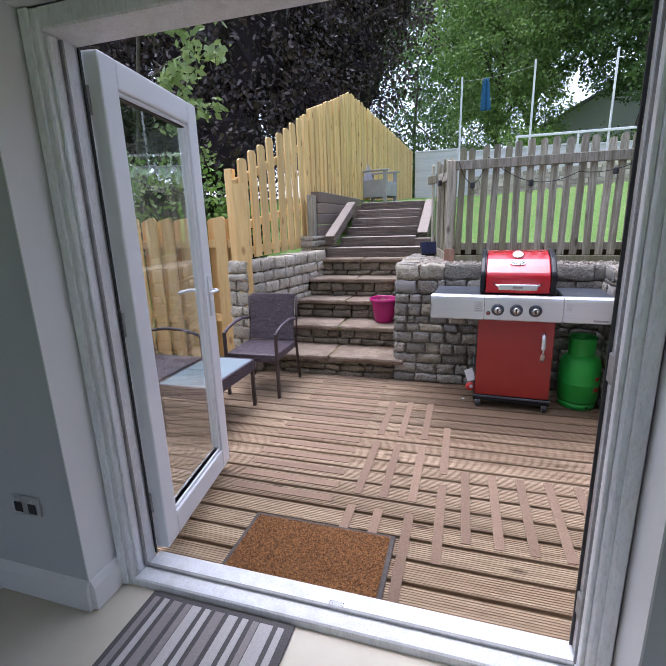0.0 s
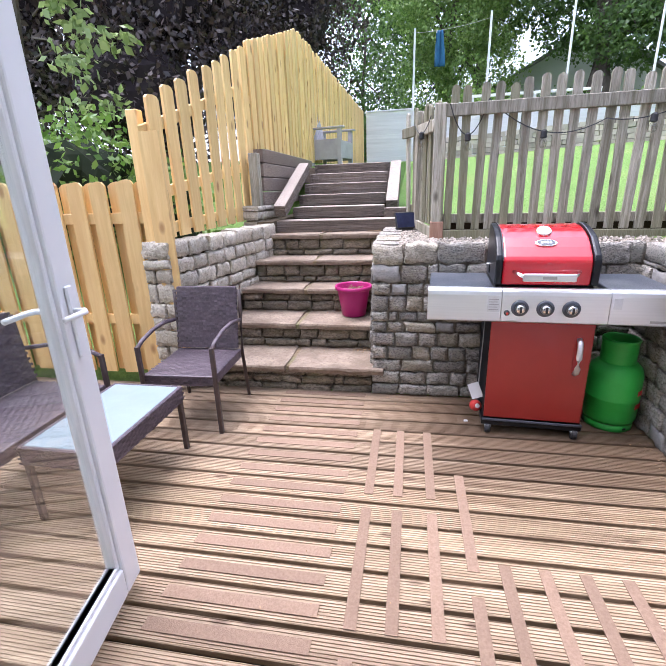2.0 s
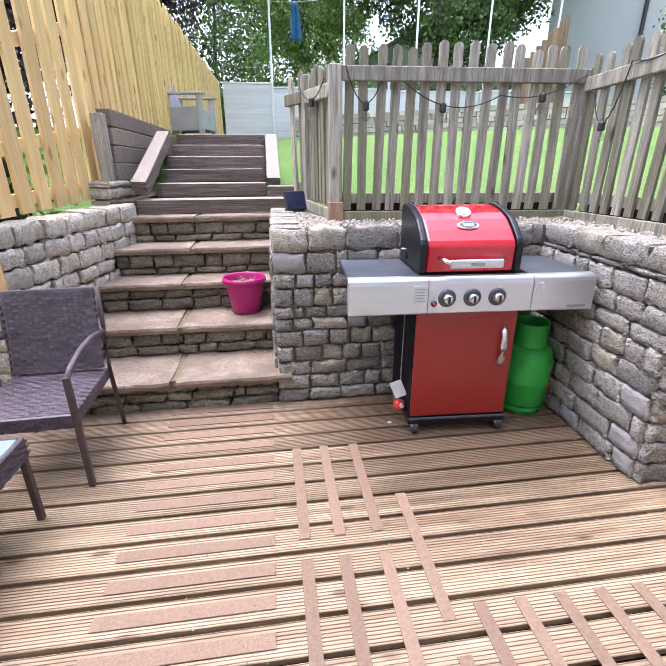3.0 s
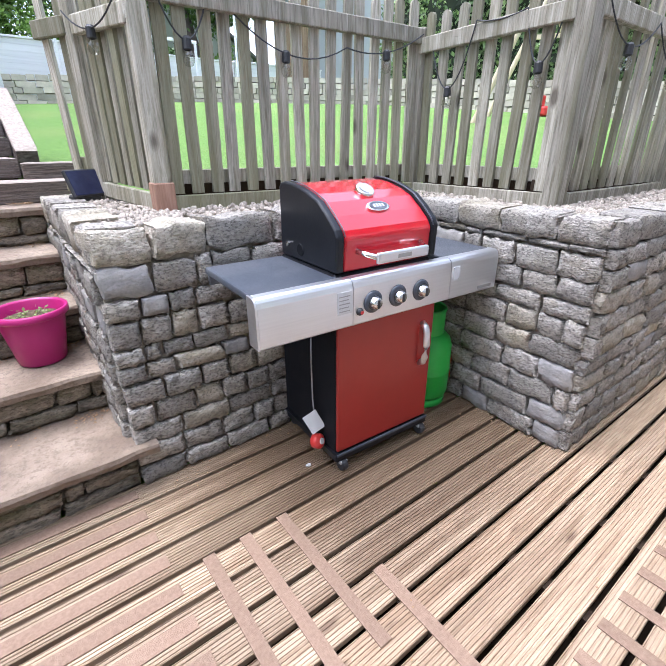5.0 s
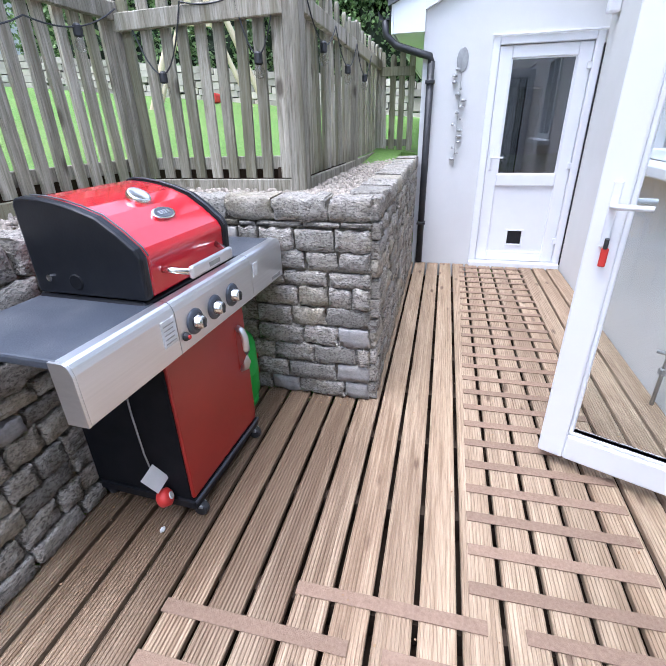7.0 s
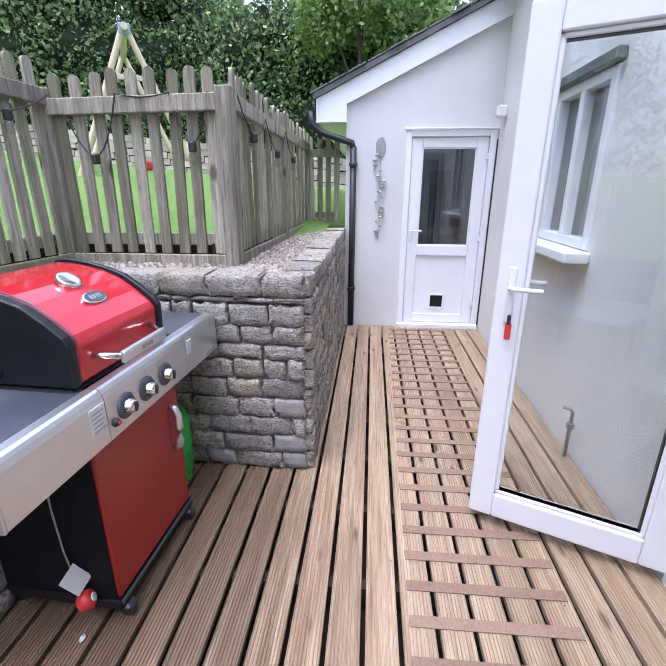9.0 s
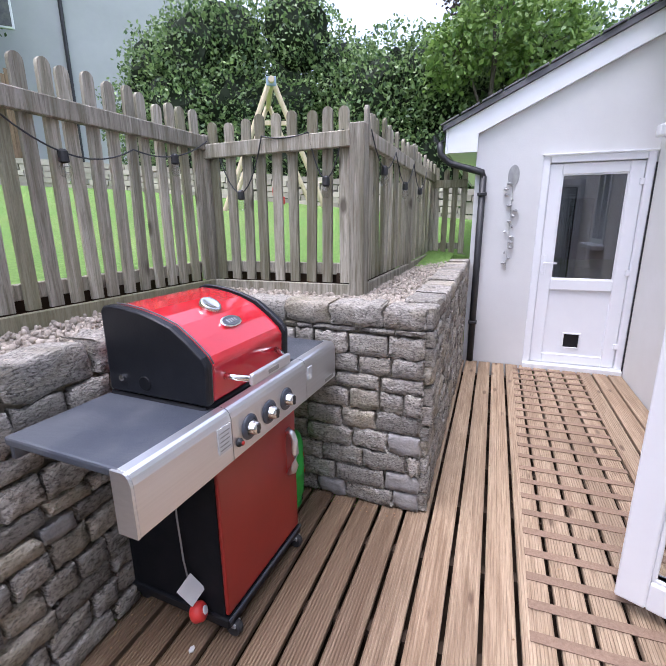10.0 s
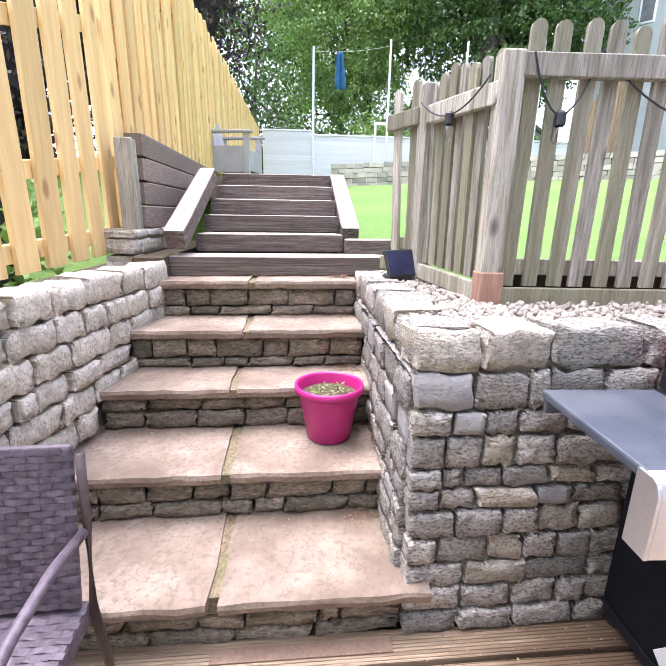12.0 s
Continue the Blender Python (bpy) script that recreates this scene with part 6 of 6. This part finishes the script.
def tree(label, base, height, spread, lobes, count, size, seed, leaf, core=None, trunk_r=0.3, name="tree"):
    rng = random.Random(seed)
    t = thing(name, label, "tree", base)
    rel = [(x - base[0], y - base[1], z - base[2], rx, ry, rz) for x, y, z, rx, ry, rz in lobes]
    bm = bmesh.new()
    pts = [(0, 0, -0.2), (0.05, 0.02, height * 0.2), (-0.08, 0.05, height * 0.45), (0.1, -0.05, height * 0.75), (0.05, 0.1, height * 0.95)]
    tube(bm, pts, [trunk_r * 1.3, trunk_r, trunk_r * 0.75, trunk_r * 0.4, trunk_r * 0.12], 10)
    for x, y, z, rx, ry, rz in rel:
        h = height * rng.uniform(0.3, 0.6)
        mid = Vector((x * 0.5, y * 0.5, (h + z) / 2 + 0.3))
        tube(bm, [(0, 0, h), mid, (x, y, z), (x + rng.uniform(-1, 1) * rx * 0.6, y + rng.uniform(-1, 1) * ry * 0.6, z + rz * 0.5)], [trunk_r * 0.4, trunk_r * 0.25, trunk_r * 0.14, 0.02], 7)
        for k in range(5):
            e = Vector((x + rng.uniform(-0.9, 0.9) * rx, y + rng.uniform(-0.9, 0.9) * ry, z + rng.uniform(-0.8, 0.8) * rz))
            tube(bm, [mid, (mid + e) / 2 + Vector((0, 0, 0.2)), e], [trunk_r * 0.12, trunk_r * 0.08, 0.012], 5)
    part("trunk", bm, M["bark"], t, "dark branching trunk", True)
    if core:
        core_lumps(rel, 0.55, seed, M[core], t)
    leaf_object("crown", rel, count, size, seed + 1, M[leaf], t, "crown of many small leaves")
    return t


beech = [(-6.5, 11.5, 6.2, 3.2, 3.0, 3.2), (-8.5, 13.0, 9.0, 3.5, 3.2, 3.5), (-5.6, 14.5, 8.8, 3.0, 3.0, 3.3), (-4.2, 16.0, 6.6, 2.4, 2.6, 2.8), (-9.5, 10.5, 5.0, 2.6, 2.6, 2.8),
         (-6.8, 12.5, 12.0, 3.6, 3.4, 3.0), (-3.4, 17.5, 9.6, 2.4, 2.4, 2.6), (-6.0, 10.2, 3.4, 2.2, 1.8, 1.7), (-4.6, 13.0, 4.6, 1.8, 2.0, 1.8)]
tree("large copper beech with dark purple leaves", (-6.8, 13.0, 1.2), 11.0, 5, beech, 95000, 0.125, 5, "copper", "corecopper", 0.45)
mid_tree = [(1.4, 25.5, 9.0, 2.6, 2.4, 2.8), (2.6, 25.0, 6.5, 2.0, 2.0, 2.0), (0.2, 26.0, 6.2, 1.7, 1.8, 1.9), (2.2, 26.5, 12.2, 3.0, 2.6, 2.6), (-0.6, 26.5, 11.5, 2.2, 2.0, 2.4), (3.6, 25.4, 9.6, 1.8, 2.0, 2.2)]
tree("slender green tree behind the white wall", (1.4, 26.0, 2.4), 10.5, 4, mid_tree, 55000, 0.14, 15, "mixed", None, 0.22)
tree("airy grey-green tree behind the fence's end", (-2.6, 23.5, 2.4), 7, 3, [(-2.6, 23.5, 6.4, 1.8, 1.8, 2.2), (-1.5, 23.0, 4.6, 1.5, 1.4, 1.3), (-3.6, 22.4, 5.4, 1.5, 1.4, 1.8), (-4.4, 22.0, 9.4, 2.4, 2.2, 2.4)], 7000, 0.16, 25, "green", None, 0.14)
big_tree = [(9.0, 22.5, 9.5, 3.2, 3.0, 2.4), (9.6, 22.6, 8.4, 2.2, 2.2, 1.8), (6.8, 23.5, 8.6, 2.4, 2.4, 2.2), (9.5, 23.0, 13.0, 4.2, 3.6, 2.8), (5.4, 24.5, 11.5, 2.6, 2.4, 2.6), (7.8, 21.2, 6.6, 1.8, 1.6, 1.2)]
tree("large dark green tree with a thick trunk", (6.9, 21.8, 2.6), 11.5, 5, big_tree, 75000, 0.16, 35, "green", None, 0.5)
back_tree = [(1.5, 33.0, 12.5, 4.0, 3.0, 3.0), (6.0, 33.0, 15.0, 4.5, 3.0, 3.2), (-3.5, 34.0, 15.0, 4.2, 3.0, 3.6), (11.0, 33.5, 15.5, 4.5, 3.0, 3.6), (2.0, 34.0, 17.5, 5.0, 3.0, 3.2), (-1.5, 33.0, 9.5, 2.6, 2.4, 2.4)]
tree("dense dark green tree far behind", (4.0, 34.0, 2.6), 13.0, 5, back_tree, 45000, 0.26, 55, "green", None, 0.45)
tree("green tree beyond the low fence", (-13.0, 9.0, 0.2), 7, 3, [(-13, 9, 5.0, 2.6, 2.4, 2.4), (-15, 11, 4.0, 2.4, 2.4, 2.2), (-12, 7, 3.4, 1.8, 1.8, 1.6)], 9000, 0.17, 45, "green", None, 0.2)
for i, (x, y, z, r) in enumerate(((-0.6, 21.5, 3.6, 1.2), (2.2, 21.0, 3.6, 1.5), (5.2, 21.2, 3.4, 1.4), (-1.8, 21.5, 3.4, 1.0), (8.2, 21.0, 3.4, 1.3))):
    s = thing("shrub", "leafy green shrub behind the white wall", "shrub", (x, y, 2.4), 0, "shrubs behind the wall")
    leaf_object("crown", [(0, 0, z - 2.4, r, r, r * 1.1), (0.5 * r, 0.2, z - 2.0, r * 0.7, r * 0.7, r * 0.7)], 3200, 0.16, 60 + i, M[("green", "bright", "green")[i % 3]], s, "", 0.3)
laurel = thing("laurel_bush", "bright green bush behind the low fence", "bush", (-3.9, 5.4, 0.5))
lob = [(0, 0, 1.0, 1.0, 0.7, 0.95), (-0.9, 0.3, 0.7, 0.8, 0.6, 0.8), (0.8, 0.2, 0.7, 0.7, 0.5, 0.75), (-2.0, 0.4, 0.6, 0.9, 0.6, 0.7)]
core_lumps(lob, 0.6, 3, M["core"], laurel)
leaf_object("crown", lob, 6500, 0.085, 71, M["bright"], laurel, "", 0.6)

# hanging ash branch in front of the beech
br = thing("ash_branch", "overhanging branch with pale green leaflets", "branch", (-4.6, 6.4, 1.8))
bm = bmesh.new()
bb = random.Random(4)
sprays = []
tube(bm, [(-1.2, 0.6, -1.4), (-0.9, 0.3, 1.0), (-0.3, -0.1, 2.6), (0.6, -0.5, 3.3)], [0.05, 0.04, 0.028, 0.012], 7)
for k in range(16):
    a = Vector((-1.0 + 0.11 * k, 0.35 - 0.06 * k, 0.4 + 0.20 * k))
    e = a + Vector((bb.uniform(-0.9, 1.3), bb.uniform(-0.6, 0.5), bb.uniform(-0.9, 0.5)))
    tube(bm, [a, (a + e) / 2 + Vector((0, 0, 0.12)), e], [0.014, 0.010, 0.005], 5)
    sprays += [(*(a.lerp(e, f) - Vector((0, 0, 0.05))), 0.20, 0.20, 0.14) for f in (0.5, 0.8, 1.0)]
part("limb", bm, M["bark"], br)
leaf_object("foliage", sprays, 1100, 0.13, 81, M["lightgreen"], br, "", 0.1)

hedge = thing("tall_hedge", "tall dense dark green hedge beyond the lawn", "hedge", (13.0, 4.0, 1.5))
hl = []
hr = random.Random(6)
for k in range(13):
    y = -9.0 + 1.55 * k
    x = 0.0 + hr.uniform(-0.5, 0.5) - (0.9 if k > 9 else 0.0)
    top = hr.uniform(5.0, 6.2) + (-1.3 if 3 <= k <= 7 else -0.5 if k == 8 else 0.1 if k < 3 else 0.6)
    hl += [(x, y, 1.4, 1.6, 1.5, 1.9), (x + 0.3, y + hr.uniform(-0.5, 0.5), 3.4, 1.6, 1.5, 1.7), (x + 0.4, y + hr.uniform(-0.5, 0.5), top - 1.0, 1.4, 1.3, 1.5)]
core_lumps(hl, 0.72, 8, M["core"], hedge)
leaf_object("hedge_leaves", hl, 160000, 0.13, 91, M["hedge"], hedge, "", 0.72)
tree("bright green young tree by the hedge", (11.2, 3.0, 1.5), 5, 2, [(11.2, 3.0, 5.9, 1.0, 1.0, 1.0), (11.0, 3.9, 5.3, 0.7, 0.7, 0.8), (11.4, 1.8, 5.4, 1.1, 1.0, 1.0)], 7000, 0.14, 95, "mixed", None, 0.12)
tree("purple-leaved tree behind the hedge", (24.0, 4.0, 1.5), 9, 3, [(24, 4, 11.6, 1.8, 1.8, 1.6), (24.5, 2.8, 11.0, 1.5, 1.5, 1.3)], 5000, 0.2, 97, "copper", None, 0.2)
